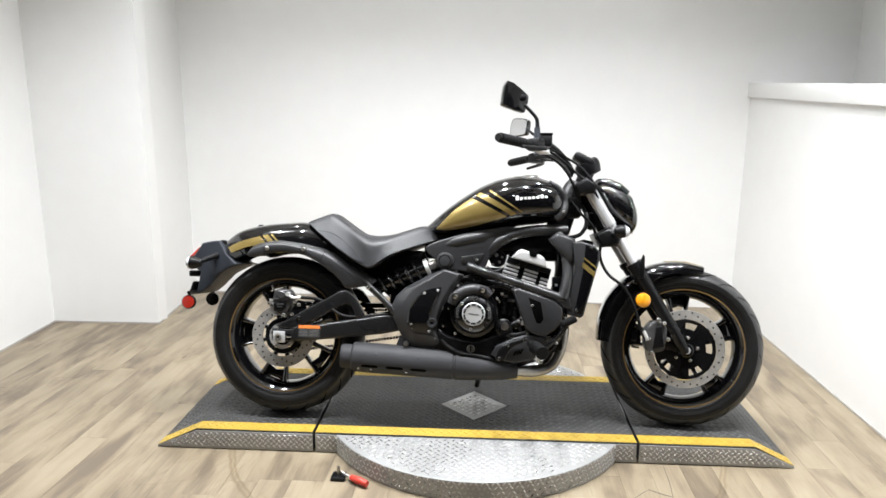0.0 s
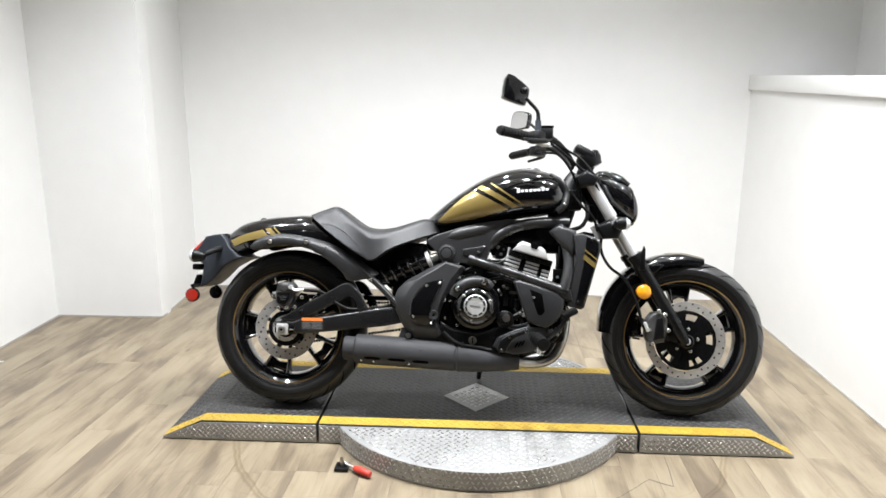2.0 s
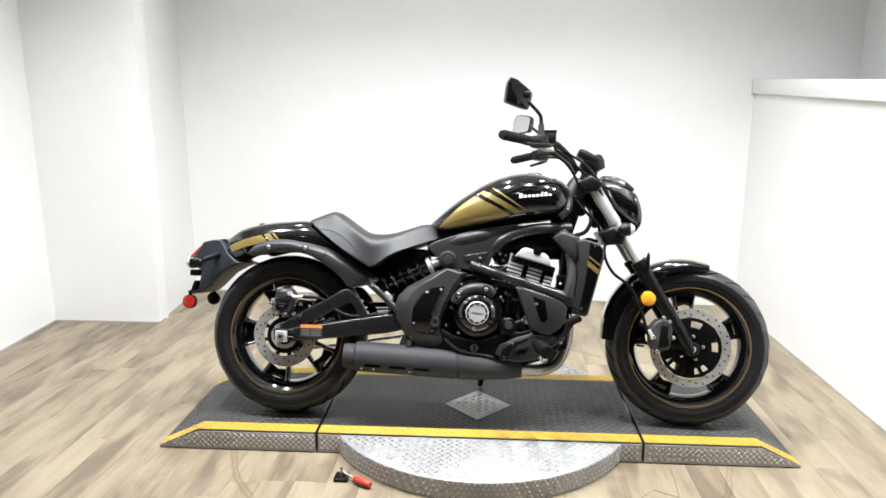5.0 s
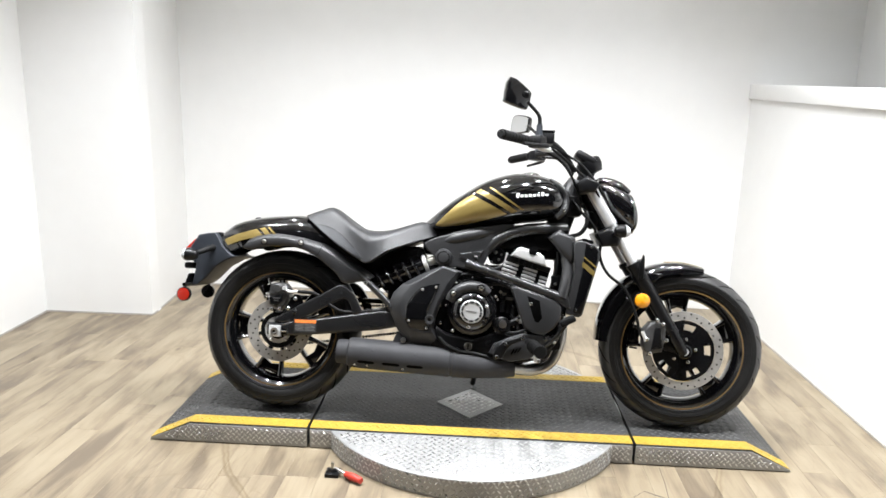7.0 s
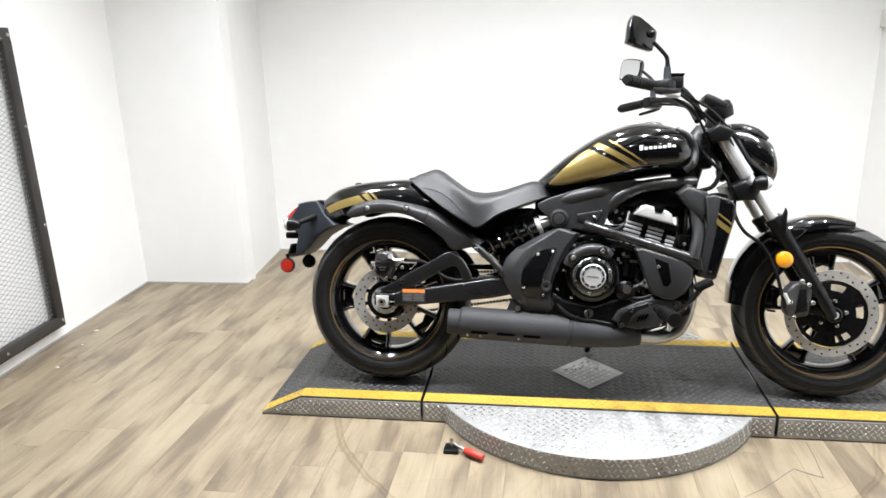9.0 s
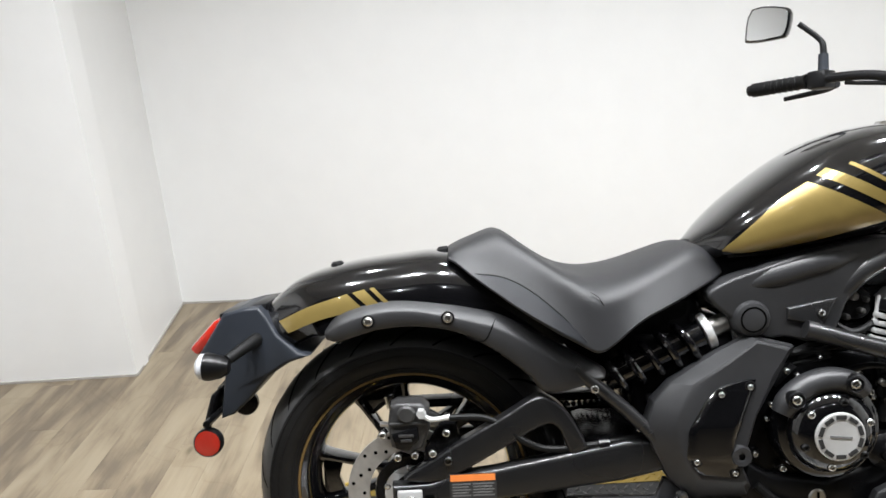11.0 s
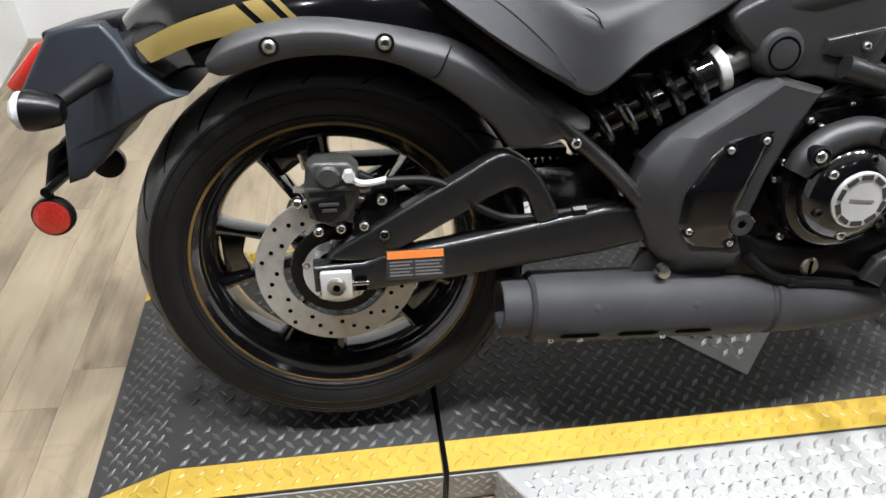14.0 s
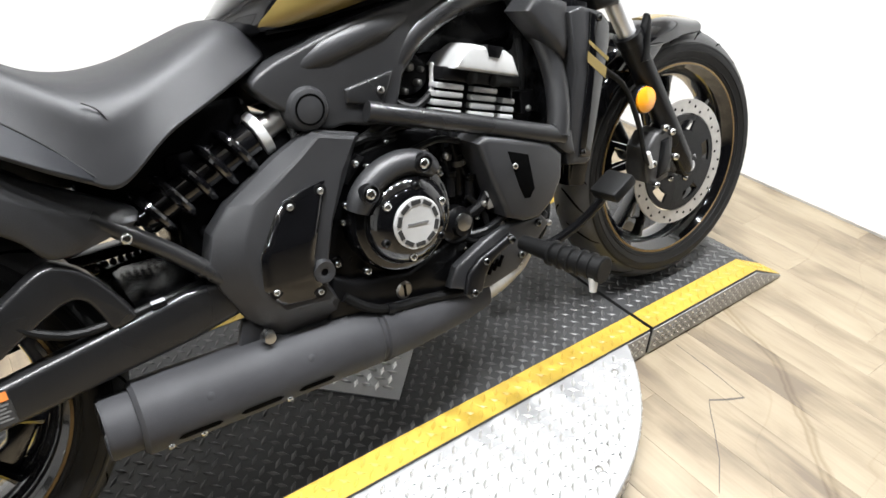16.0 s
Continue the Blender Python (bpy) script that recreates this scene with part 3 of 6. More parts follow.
def chip(x, y, size, turn):
    """A torn scrap lying on the boards."""
    bm = plate([(-size, -size * 0.3), (-size * 0.2, -size * 0.5), (size, -size * 0.2), (size * 0.7, size * 0.4), (-size * 0.5, size * 0.45)], -0.0022, 0.0, 0.0005, 1)
    bm.transform(Matrix.Rotation(radians(-90), 4, "X"))
    ob = part("paper_scrap", bm, BADGE)
    ob.matrix_basis = pose(x, y, 0.0, 0, 0, turn)
    return tagged(ob, "tiny pale paper scrap lying on the floor", "scrap", group="scraps by the wall")


chip(-1.64, 0.52, 0.011, 20)
chip(-1.596, 0.35, 0.005, 70)
chip(-1.545, 0.109, 0.009, -15)


# ---- the motorcycle: x forward, y to its left, z up from the tyres, leaning on its side stand ----
LEAN_DEG = 13.4
bike = empty("motorcycle", pose(0, 0, DECK_Z + 0.004, -LEAN_DEG))
tagged(bike, "black cruiser motorcycle with gold tank stripes leaning on its stand", "motorcycle")
REAR, FRONT = Vector((0.0, 0, 0.312)), Vector((1.5655, 0, 0.3065))
STEER = -3.0
HEAD = Vector((1.17, 0, 0.93))
RAKE = (Vector((1.556, 0, 0.310)) - Vector((1.19, 0, 0.93))).normalized()
TURN_M = Matrix.Translation(HEAD) @ Matrix.Rotation(radians(-STEER), 4, RAKE) @ Matrix.Translation(-HEAD)


def steered(bm):
    bm.transform(TURN_M)
    return bm


def lowered(bm):
    """For what hangs low on the fork."""
    bm.transform(TURN_M @ Matrix.Translation((0.009, 0, -0.003)))
    return bm


def tyre_profile(R, w, bead):
    h = w / 2
    half = [(bead, h * 0.80), (bead + 0.006, h * 0.90), (bead + 0.009, h * 0.895), (bead + 0.028, h * 1.0), (R - 0.034, h * 0.97), (R - 0.018, h * 0.76), (R - 0.0065, h * 0.46), (R - 0.0015, h * 0.20), (R, 0)]
    pts = curve_points([(r, y, 0) for r, y in half], 3)
    prof = [(p.x, p.y) for p in pts]
    return prof + [(r, -y) for r, y in reversed(prof[:-1])]


def groove_strips(c, R, w, count, slant):
    """Slanting dark strips laid just above the tread, painting the shade in its sipes."""
    bm = bmesh.new()
    h = w / 2
    prof = sorted((abs(y), r) for r, y in tyre_profile(R, w, R - 0.09) if r > R - 0.035 and y >= 0)
    rad = lambda y: float(np.interp(abs(y), [p[0] for p in prof], [p[1] for p in prof]))
    for k in range(count):
        for s in (-1, 1):
            a0 = 2 * math.pi * (k + (0.5 if s > 0 else 0)) / count
            rows = []
            for j in range(9):
                u = j / 8
                y = s * w / 2 * (0.12 + 0.82 * u)
                a = a0 + slant * (u ** 1.4)
                wd = 0.0050 * math.sin(math.pi * min(max(u, 0.10), 0.92)) ** 0.6
                r = rad(y) + 0.0019
                rows.append([(c.x + (r) * math.cos(a + d / R), y, c.z + (r) * math.sin(a + d / R)) for d in (-wd, wd)])
            rings(bm, rows, closed=False)
    return bm


def spoke(c, ang, r0, r1, w0, w1, d0, d1, y=0.0):
    """A cast spoke from the hub to the rim, flared at its ends."""
    bm = bmesh.new()
    u, v = Vector((math.cos(ang), 0, math.sin(ang))), Vector((-math.sin(ang), 0, math.cos(ang)))
    rows = []
    for k in range(9):
        t = k / 8
        fl = 1 + 0.7 * max(0, (t - 0.82) / 0.18) ** 2 + 0.5 * max(0, (0.15 - t) / 0.15) ** 2
        w, d = (w0 + (w1 - w0) * t) * fl / 2, (d0 + (d1 - d0) * t) / 2
        p = c + u * (r0 + (r1 - r0) * t)
        row = []
        for q in range(12):
            a = 2 * math.pi * q / 12
            ca, sa = math.cos(a), math.sin(a)
            row.append(p + v * (w * math.copysign(abs(ca) ** 0.6, ca)) + Vector((0, y + d * math.copysign(abs(sa) ** 0.6, sa), 0)))
        rows.append(row)
    rings(bm, rows)
    return bm


def wheel(name, c, R, w, rim, disc_r, disc_in, disc_y, label, turn, phase, spread):
    """Cast wheel with five pairs of spokes, tyre, painted rim line and drilled disc."""
    fix = steered if turn else (lambda b: b)
    h = w / 2 * 0.80
    prof = [(rim - 0.012, h - 0.006), (rim + 0.002, h - 0.003), (rim + 0.004, h + 0.003), (rim - 0.003, h + 0.004), (rim - 0.010, h - 0.002), (rim - 0.022, h - 0.012), (rim - 0.030, h * 0.45), (rim - 0.034, 0)]
    full = prof + [(r, -y) for r, y in reversed(prof[:-1])]
    wh = part(name, fix(lathe([(rim - 0.008, h - 0.012)] + full[2:-2] + [(rim - 0.008, -h + 0.012)], c, 96, closed=True)), GLOSS, bike, label)
    tyre = part("tyre", fix(lathe(tyre_profile(R, w, rim + 0.001), c, 120)), RUBBER, wh, "black rubber road tyre")
    band = [(r + 0.0007, y) for r, y in tyre_profile(R, w, rim + 0.001) if r > R - 0.036]
    part("tread_band", fix(lathe(band, c, 120)), TREAD_RUBBER, wh, "worn grey-black tread")
    for s in (-1, 1):
        for r, y in ((R - 0.0375, w / 2 * 0.985), (R - 0.052, w / 2 * 1.003), (rim + 0.013, w / 2 * 0.925)):
            part("sidewall_ridge", fix(lathe([(r + 0.0016, y - 0.002), (r + 0.0008, y + 0.0011), (r - 0.0008, y + 0.0011), (r - 0.0016, y - 0.002)], c, 96, (0, -s, 0))), RUBBER, wh)
    tagged(part("groove_shade", fix(groove_strips(c, R, w, 22, 0.24)), DARK, wh), kind="stuff")
    for s in (1, -1):
        part("rim_line", fix(lathe([(rim + 0.0030, h + 0.0040), (rim + 0.0010, h + 0.0048), (rim - 0.0016, h + 0.0046), (rim - 0.0022, h + 0.0030)], c, 96, (0, -s, 0))), GOLD_LINE, wh, "thin gold line round the rim")
    for k in range(5):
        for e in (-1, 1):
            a = phase + 2 * math.pi * k / 5 + e * radians(spread)
            part("spoke", fix(spoke(c, a, 0.045, rim - 0.026, 0.019, 0.014, 0.030, 0.052 if w > 0.14 else 0.044)), GLOSS, wh)
        web = bmesh.new()
        a = phase + 2 * math.pi * k / 5
        pts = [(r * math.cos(a + d), r * math.sin(a + d)) for r, d in ((rim - 0.030, -radians(spread)), (rim - 0.030, radians(spread)), (rim - 0.075, radians(spread)), (rim - 0.068, 0), (rim - 0.075, -radians(spread)))]
        part("web", fix(plate([(c.x + x, c.z + z) for x, z in pts], -0.010, 0.010, 0.004, 2, bm=web)), GLOSS, wh)
    part("hub", fix(lathe([(0, 0.075), (0.030, 0.075), (0.034, 0.06), (0.052, 0.045), (0.060, 0.02), (0.060, -0.02), (0.052, -0.045), (0.034, -0.06), (0, -0.06)], c, 40)), GLOSS, wh)
    cd = Vector((c.x, disc_y, c.z))
    ring = fix(lathe([(disc_in, -0.0025), (disc_r - 0.001, -0.0025), (disc_r, 0), (disc_r - 0.001, 0.0025), (disc_in, 0.0025)], cd, 96, closed=True))
    part("brake_disc", ring, DISC, wh, "drilled steel brake disc")
    # Small dark discs on the face paint the shade of drilled holes.
    holes = bmesh.new()
    nh = 36
    for k in range(nh):
        a = 2 * math.pi * k / nh
        r = disc_in + (disc_r - disc_in) * (0.24, 0.5, 0.76)[k % 3]
        lathe([(0.0, 0.0030), (0.0036, 0.0030), (0.0036, -0.003)], (cd.x + r * math.cos(a), cd.y, cd.z + r * math.sin(a)), 8, bm=holes)
    tagged(part("hole_shade", fix(holes), DARK, wh), kind="stuff")
    car = bmesh.new()
    lathe([(0.030, 0.004), (disc_in - (0.040 if turn else 0.012), 0.0045), (disc_in - (0.038 if turn else 0.010), -0.002), (0.03, -0.002)], cd, 60, bm=car, closed=True)
    for k in range(5 if turn else 0):
        a = phase + 0.35 + 2 * math.pi * k / 5
        u, v = Vector((math.cos(a), 0, math.sin(a))), Vector((-math.sin(a), 0, math.cos(a)))
        o = [cd + u * r + v * q for r, q in ((disc_in - 0.044, -0.030), (disc_in - 0.012, -0.040), (disc_in - 0.012, 0.040), (disc_in - 0.044, 0.030))]
        plate([(p.x, p.z) for p in o], cd.y - 0.0045, cd.y + 0.002, 0.001, 1, bm=car)
    if turn:
        lathe([(disc_in - 0.016, 0.0042), (disc_in - 0.003, 0.0042), (disc_in - 0.003, -0.002), (disc_in - 0.016, -0.002)], cd, 60, bm=car, closed=True)
    part("disc_carrier", fix(car), SATIN, wh, "black disc carrier")
    for k in range(5):
        a = phase + 0.35 + 2 * math.pi * (k + 0.5) / 5
        q = TURN_M @ Vector((cd.x + 0.045 * math.cos(a), cd.y - 0.004, cd.z + 0.045 * math.sin(a))) if turn else Vector((cd.x + 0.048 * math.cos(a), cd.y - 0.004, cd.z + 0.048 * math.sin(a)))
        bolt(q, 0.0075, 0.006, wh)
    return wh


rw = wheel("rear_wheel", REAR, 0.312, 0.160, 0.2225, 0.124, 0.082, -0.088, "gloss black cast rear wheel with drilled disc", False, radians(108), 15)
fw = wheel("front_wheel", FRONT, 0.308, 0.120, 0.2270, 0.150, 0.118, -0.072, "gloss black cast front wheel with drilled disc", True, radians(95), 11)
part("abs_ring", lathe([(0.036, 0.0), (0.052, 0.0), (0.052, 0.003), (0.036, 0.003)], (0, -0.094, 0.312), 48, closed=True), ALLOY, rw, "toothed silver sensor ring")
part("valve", steered(tube([(1.378, 0, 0.300), (1.405, -0.01, 0.298)], 0.004, 8)), SATIN, fw)

# rear mudguard with gold flash, side rail and tail
FEND = [(-0.284, 0.664), (-0.205, 0.724), (-0.108, 0.751), (-0.013, 0.762), (0.08, 0.765), (0.19, 0.735), (0.28, 0.665), (0.345, 0.560)]
guard = part("rear_mudguard", arch(FEND, [0.085, 0.108, 0.118, 0.120, 0.118, 0.11, 0.10, 0.09], [0.085, 0.105, 0.115, 0.118, 0.12, 0.12, 0.1, 0.09], 0.006, 20), GLOSS, bike, "gloss black rear mudguard with gold flash")


GW, GD = [0.085, 0.108, 0.118, 0.120, 0.118, 0.11, 0.10, 0.09], [0.085, 0.105, 0.115, 0.118, 0.12, 0.12, 0.1, 0.09]
GP = curve_points([(x, 0, z) for x, z in FEND], 6)


def guard_point(x, z, lift=0.0012):
    """The place on the mudguard's right flank at that height."""
    t = float(np.interp(x, [p.x for p in GP], np.linspace(0, 1, len(GP))))
    zt = float(np.interp(x, [p.x for p in GP], [p.z for p in GP]))
    w, d = (float(np.interp(t, np.linspace(0, 1, 8), v)) for v in (GW, GD))
    c = max(1 - min(max(zt - z, 0) / d, 1), 0) ** 1.4
    return (x, -(w + lift) * math.sqrt(max(1 - c * c, 0)) ** (2 / 2.8) - lift * 0.3, z + lift)


def guard_patch(low, high, n=16, m=8):
    bm = bmesh.new()
    a, c = curve_points([(x, z, 0) for x, z in low], 8), curve_points([(x, z, 0) for x, z in high], 8)
    rows = []
    for i in range(n + 1):
        p, q = a[round(i / n * (len(a) - 1))], c[round(i / n * (len(c) - 1))]
        rows.append([guard_point(v.x, v.y) for v in (p.lerp(q, j / m) for j in range(m + 1))])
    rings(bm, rows, closed=False)
    return bm


part("gold_flash", guard_patch([(-0.212, 0.633), (-0.150, 0.656), (-0.068, 0.674)], [(-0.230, 0.655), (-0.170, 0.681), (-0.098, 0.702)]), GOLD, guard)
part("gold_stripe", guard_patch([(-0.058, 0.676), (-0.048, 0.677), (-0.036, 0.679)], [(-0.088, 0.704), (-0.078, 0.706), (-0.066, 0.709)]), GOLD, guard)
part("gold_pinstripe", guard_patch([(-0.026, 0.680), (-0.021, 0.681), (-0.017, 0.681)], [(-0.056, 0.710), (-0.051, 0.711), (-0.048, 0.712)]), GOLD, guard)
for x, z in ((-0.130, 0.747), (0.082, 0.766)):
    part("mudguard_bolt", lathe([(0, 0.010), (0.009, 0.010), (0.013, 0.006), (0.014, 0)], (x, 0, z - 0.004), 18, (-0.1, 0, 1)), SATIN, guard)

RAIL_T = [(-0.140, 0.640), (-0.118, 0.664), (-0.080, 0.679), (-0.017, 0.688), (0.052, 0.682), (0.13, 0.666), (0.187, 0.648), (0.277, 0.597), (0.360, 0.548), (0.372, 0.535)]
RAIL_B = [(0.352, 0.522), (0.262, 0.506), (0.227, 0.541), (0.168, 0.589), (0.104, 0.625), (0.033, 0.640), (-0.038, 0.638), (-0.112, 0.620), (-0.136, 0.624)]


def rail_mesh(s):
    """A moulded bar with a broad chamfer along its top that widens towards the front."""
    bm = bmesh.new()
    top, low = curve_points([(x, z, 0) for x, z in RAIL_T], 6), curve_points([(x, z, 0) for x, z in reversed(RAIL_B)], 6)
    n = 48
    rows = []
    for i in range(n + 1):
        u = i / n
        a, b = top[round(u * (len(top) - 1))], low[round(u * (len(low) - 1))]
        end = min(1.0, 6 * u + 0.35, 8 * (1 - u) + 0.35)
        ch = (0.014 + 0.014 * u) * end
        k = min(ch / max((a - b).length, 1e-4), 0.6)
        r = a.lerp(b, k)
        sec = [(0.112, a), (0.124, a), (0.1275, a.lerp(r, 0.06)), (0.148 - 0.002 * (1 - end), r.lerp(a, 0.12)), (0.1505 - 0.006 * (1 - end), r.lerp(b, 0.08)), (0.1500 - 0.006 * (1 - end), r.lerp(b, 0.85)), (0.1465 - 0.006 * (1 - end), r.lerp(b, 0.97)), (0.142, b), (0.112, b)]
        rows.append([(p.x, s * y, p.y) for y, p in sec])
    rings(bm, rows)
    return bm


for s in (-1, 1):
    rail = part("mudguard_rail", rail_mesh(s), GREY, bike, "dark grey textured mudguard rail", sharp=60)
    rail.location.y = -s * 0.010
    if s < 0:
        for x, z in ((-0.058, 0.655), (0.086, 0.655)):
            part("recess", lathe([(0.0125, 0.0), (0.0125, 0.0012), (0.0100, 0.0015), (0.009, 0.0)], (x, -0.150, z), 20), SATIN, rail)
            bolt((x, -0.150, z), 0.0090, 0.005, rail, STEEL)
        part("rail_joint", tube([(0.172, -0.1503, 0.650), (0.150, -0.1508, 0.610), (0.118, -0.1503, 0.618)], 0.0009, 5), DARK, rail)

TAIL = [(-0.340, 0.672), (-0.305, 0.680), (-0.270, 0.683), (-0.252, 0.660), (-0.236, 0.631), (-0.196, 0.598), (-0.172, 0.592), (-0.214, 0.578), (-0.262, 0.549), (-0.304, 0.501), (-0.334, 0.476), (-0.360, 0.468), (-0.352, 0.518), (-0.346, 0.556), (-0.396, 0.590)]
bm = plate(TAIL, -0.084, 0.084, 0.014, 4)
for v in bm.verts:
    v.co.y *= 1 + 3.2 * max(0.0, v.co.x + 0.300)
tail = part("tail_section", bm, SLATE, bike, "slate grey plastic tail section")
part("tail_lamp", box(-0.040, 0.040, -0.058, 0.058, -0.010, 0.012, 0.007, Matrix.Translation((-0.384, 0, 0.622)) @ Matrix.Rotation(radians(-45), 4, "Y")), RED, tail, "red tail lamp lens")
part("lamp_hood", box(-0.050, 0.045, -0.066, 0.066, -0.010, 0.008, 0.006, Matrix.Translation((-0.305, 0, 0.671)) @ Matrix.Rotation(radians(-10), 4, "Y")), SATIN, tail)
for s in (-1, 1):
    sig = part("rear_indicator", lathe([(0, -0.026), (0.012, -0.024), (0.020, -0.012), (0.025, 0.010), (0.025, 0.018), (0, 0.018)], (-0.332, s * 0.165, 0.592), 24, (-1, 0, 0.05)), SATIN, bike, "black bullet indicator with pale lens")
    part("indicator_lens", lathe([(0.0240, 0.0), (0.023, 0.008), (0.015, 0.015), (0, 0.018)], (-0.350, s * 0.165, 0.593), 24, (-1, 0, 0.05)), CLEAR, sig, "frosted pale lens")
    part("indicator_stem", tube([(-0.315, s * 0.150, 0.600), (-0.285, s * 0.11, 0.618), (-0.27, s * 0.07, 0.625)], [0.010, 0.012, 0.015], 12), SOFT_RUBBER, sig)
plate_ob = part("number_plate_bracket", box(-0.006, 0.004, -0.085, 0.085, -0.028, 0.028, 0.004, Matrix.Translation((-0.378, 0, 0.49)) @ Matrix.Rotation(radians(18), 4, "Y")), SATIN, bike, "black plastic number plate bracket")
part("crossbar", tube([(-0.372, -0.128, 0.474), (-0.372, 0.128, 0.474)], 0.007, 10), SATIN, plate_ob)
part("hanger", tube([(-0.352, 0.0, 0.53), (-0.385, 0, 0.50)], 0.010, 8), SATIN, plate_ob)
part("plate_lamp", box(-0.418, -0.372, -0.03, 0.03, 0.535, 0.560, 0.006), SATIN, plate_ob)
for s in (-1, 1):
    refl = part("side_reflector", lathe([(0, 0.004), (0.0255, 0.004), (0.0275, 0.001), (0.0275, -0.010), (0, -0.012)], (-0.374, s * 0.122, 0.437), 32, (0, s, 0)), SATIN, plate_ob)
    part("reflector_lens", lathe([(0, 0.0075), (0.012, 0.0070), (0.0235, 0.0048), (0.0245, 0.003)], (-0.374, s * 0.122, 0.437), 32, (0, s, 0)), RED, plate_ob, "round red reflector")
    part("reflector_arm", tube([(-0.372, s * 0.118, 0.478), (-0.374, s * 0.116, 0.445)], 0.006, 8), SATIN, plate_ob)

# seat
class Saddle(Hull):
    """A sculpted solo seat: stations (x, top, crease half width, crease height, lower edge half width, lower edge height)."""

    def __init__(self, stations):
        s = np.array(stations)
        xs = np.linspace(s[0, 0], s[-1, 0], 70)
        self.x, self.rows = xs, []
        for k in range(1, 6):
            c = curve_points([(r[0], r[k], 0) for r in stations], 10)
            v = np.interp(xs, [p.x for p in c], [p.y for p in c])
            for _ in range(4 if k < 4 else 1):
                v[1:-1] = (v[:-2] + 2 * v[1:-1] + v[2:]) / 4
            self.rows.append(v)

    def side(self, x, z):
        t, yc, zc, yl, zl = (float(np.interp(x, self.x, r)) for r in self.rows)
        return yc + (yl - yc) * min(max((zc - z) / (zc - zl), 0), 1)

    def mesh(self):
        bm = bmesh.new()
        rows = []
        for t, yc, zc, yl, zl in zip(*self.rows):
            d = t - zc
            half = [(0, t), (0.45 * yc, t - 0.10 * d), (0.78 * yc, t - 0.42 * d), (yc + (yl - yc) * 0.06, zc + (zl - zc) * 0.06)]
            half += [(yc + (yl - yc) * u, zc + (zl - zc) * u) for u in (0.3, 0.55, 0.8, 0.94)] + [(yl - 0.001, zl), (yl * 0.93, zl - 0.004), (yl * 0.5, zl - 0.002)]
            c = curve_points([(y, z, 0) for y, z in half], 3)
            for _ in range(5):
                c = [c[0]] + [(a + b * 2 + d) / 4 for a, b, d in zip(c, c[1:], c[2:])][:18] + c[19:]
            rows.append([(p.x, p.y) for p in c] + [(-p.x, p.y) for p in reversed(c[1:])])
        rings(bm, [[(x, -y, z) for y, z in r] for x, r in zip(self.x, rows)])
        return bm


SEAT = Saddle([(0.092, 0.770, 0.070, 0.766, 0.088, 0.757), (0.104, 0.778, 0.076, 0.772, 0.098, 0.751), (0.130, 0.788, 0.080, 0.779, 0.117, 0.730), (0.160, 0.799, 0.083, 0.789, 0.130, 0.707), (0.184, 0.806, 0.086, 0.795, 0.139, 0.690), (0.204, 0.795, 0.091, 0.787, 0.146, 0.675), (0.228, 0.776, 0.099, 0.772, 0.154, 0.658), (0.256, 0.754, 0.112, 0.754, 0.162, 0.640), (0.288, 0.732, 0.134, 0.731, 0.171, 0.620), (0.316, 0.722, 0.154, 0.711, 0.178, 0.605), (0.345, 0.718, 0.168, 0.692, 0.184, 0.590), (0.372, 0.717, 0.164, 0.690, 0.183, 0.601), (0.425, 0.724, 0.138, 0.706, 0.171, 0.638), (0.490, 0.744, 0.112, 0.732, 0.148, 0.664), (0.540, 0.760, 0.090, 0.748, 0.122, 0.682), (0.580, 0.754, 0.070, 0.742, 0.096, 0.696), (0.604, 0.732, 0.050, 0.724, 0.070, 0.704)])
seat = part("seat", SEAT.mesh(), VINYL, bike, "black vinyl solo seat with raised back rest", sharp=75)
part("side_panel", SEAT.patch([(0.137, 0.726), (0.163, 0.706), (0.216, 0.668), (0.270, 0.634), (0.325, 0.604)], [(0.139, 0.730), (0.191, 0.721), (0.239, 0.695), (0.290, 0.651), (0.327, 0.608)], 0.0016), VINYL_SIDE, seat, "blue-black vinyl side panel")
part("seam", tube([(x, -SEAT.side(x, z) - 0.0010, z) for x, z in ((0.139, 0.730), (0.191, 0.721), (0.239, 0.695), (0.290, 0.651), (0.327, 0.608))], 0.0013, 6), SOFT_RUBBER, seat)
part("crease", tube([(x, -SEAT.side(x, z) - 0.0002, z) for x, z in ((0.338, 0.694), (0.352, 0.684), (0.360, 0.670))], 0.0012, 6), VINYL, seat)
# Black filler blocks, added so no bright wall shows through beneath the seat.
part("under_seat_filler", box(0.335, 0.56, -0.085, 0.085, 0.50, 0.66, 0.02), MATTE, bike)
part("seat_gap_filler", box(0.14, 0.36, -0.085, 0.085, 0.650, 0.690, 0.012), MATTE, bike)

# fuel tank
TANK = Hull([(0.560, 0.725, 0.764, 0.040), (0.600, 0.722, 0.800, 0.090), (0.660, 0.726, 0.850, 0.122), (0.763, 0.740, 0.918, 0.152), (0.851, 0.752, 0.954, 0.163), (0.929, 0.768, 0.966, 0.164), (1.007, 0.778, 0.957, 0.158), (1.062, 0.788, 0.935, 0.142), (1.092, 0.800, 0.905, 0.115), (1.108, 0.825, 0.875, 0.070)], 2.5, 0.42)
tank = part("fuel_tank", TANK.mesh(48), GLOSS, bike, "gloss black teardrop fuel tank with gold stripes")
part("gold_panel", TANK.patch([(0.598, 0.744), (0.640, 0.741), (0.74, 0.757), (0.872, 0.794)], [(0.602, 0.752), (0.640, 0.790), (0.690, 0.836), (0.735, 0.866)], 0.0010, 40, 16), GOLD, tank, "satin gold tank panel")
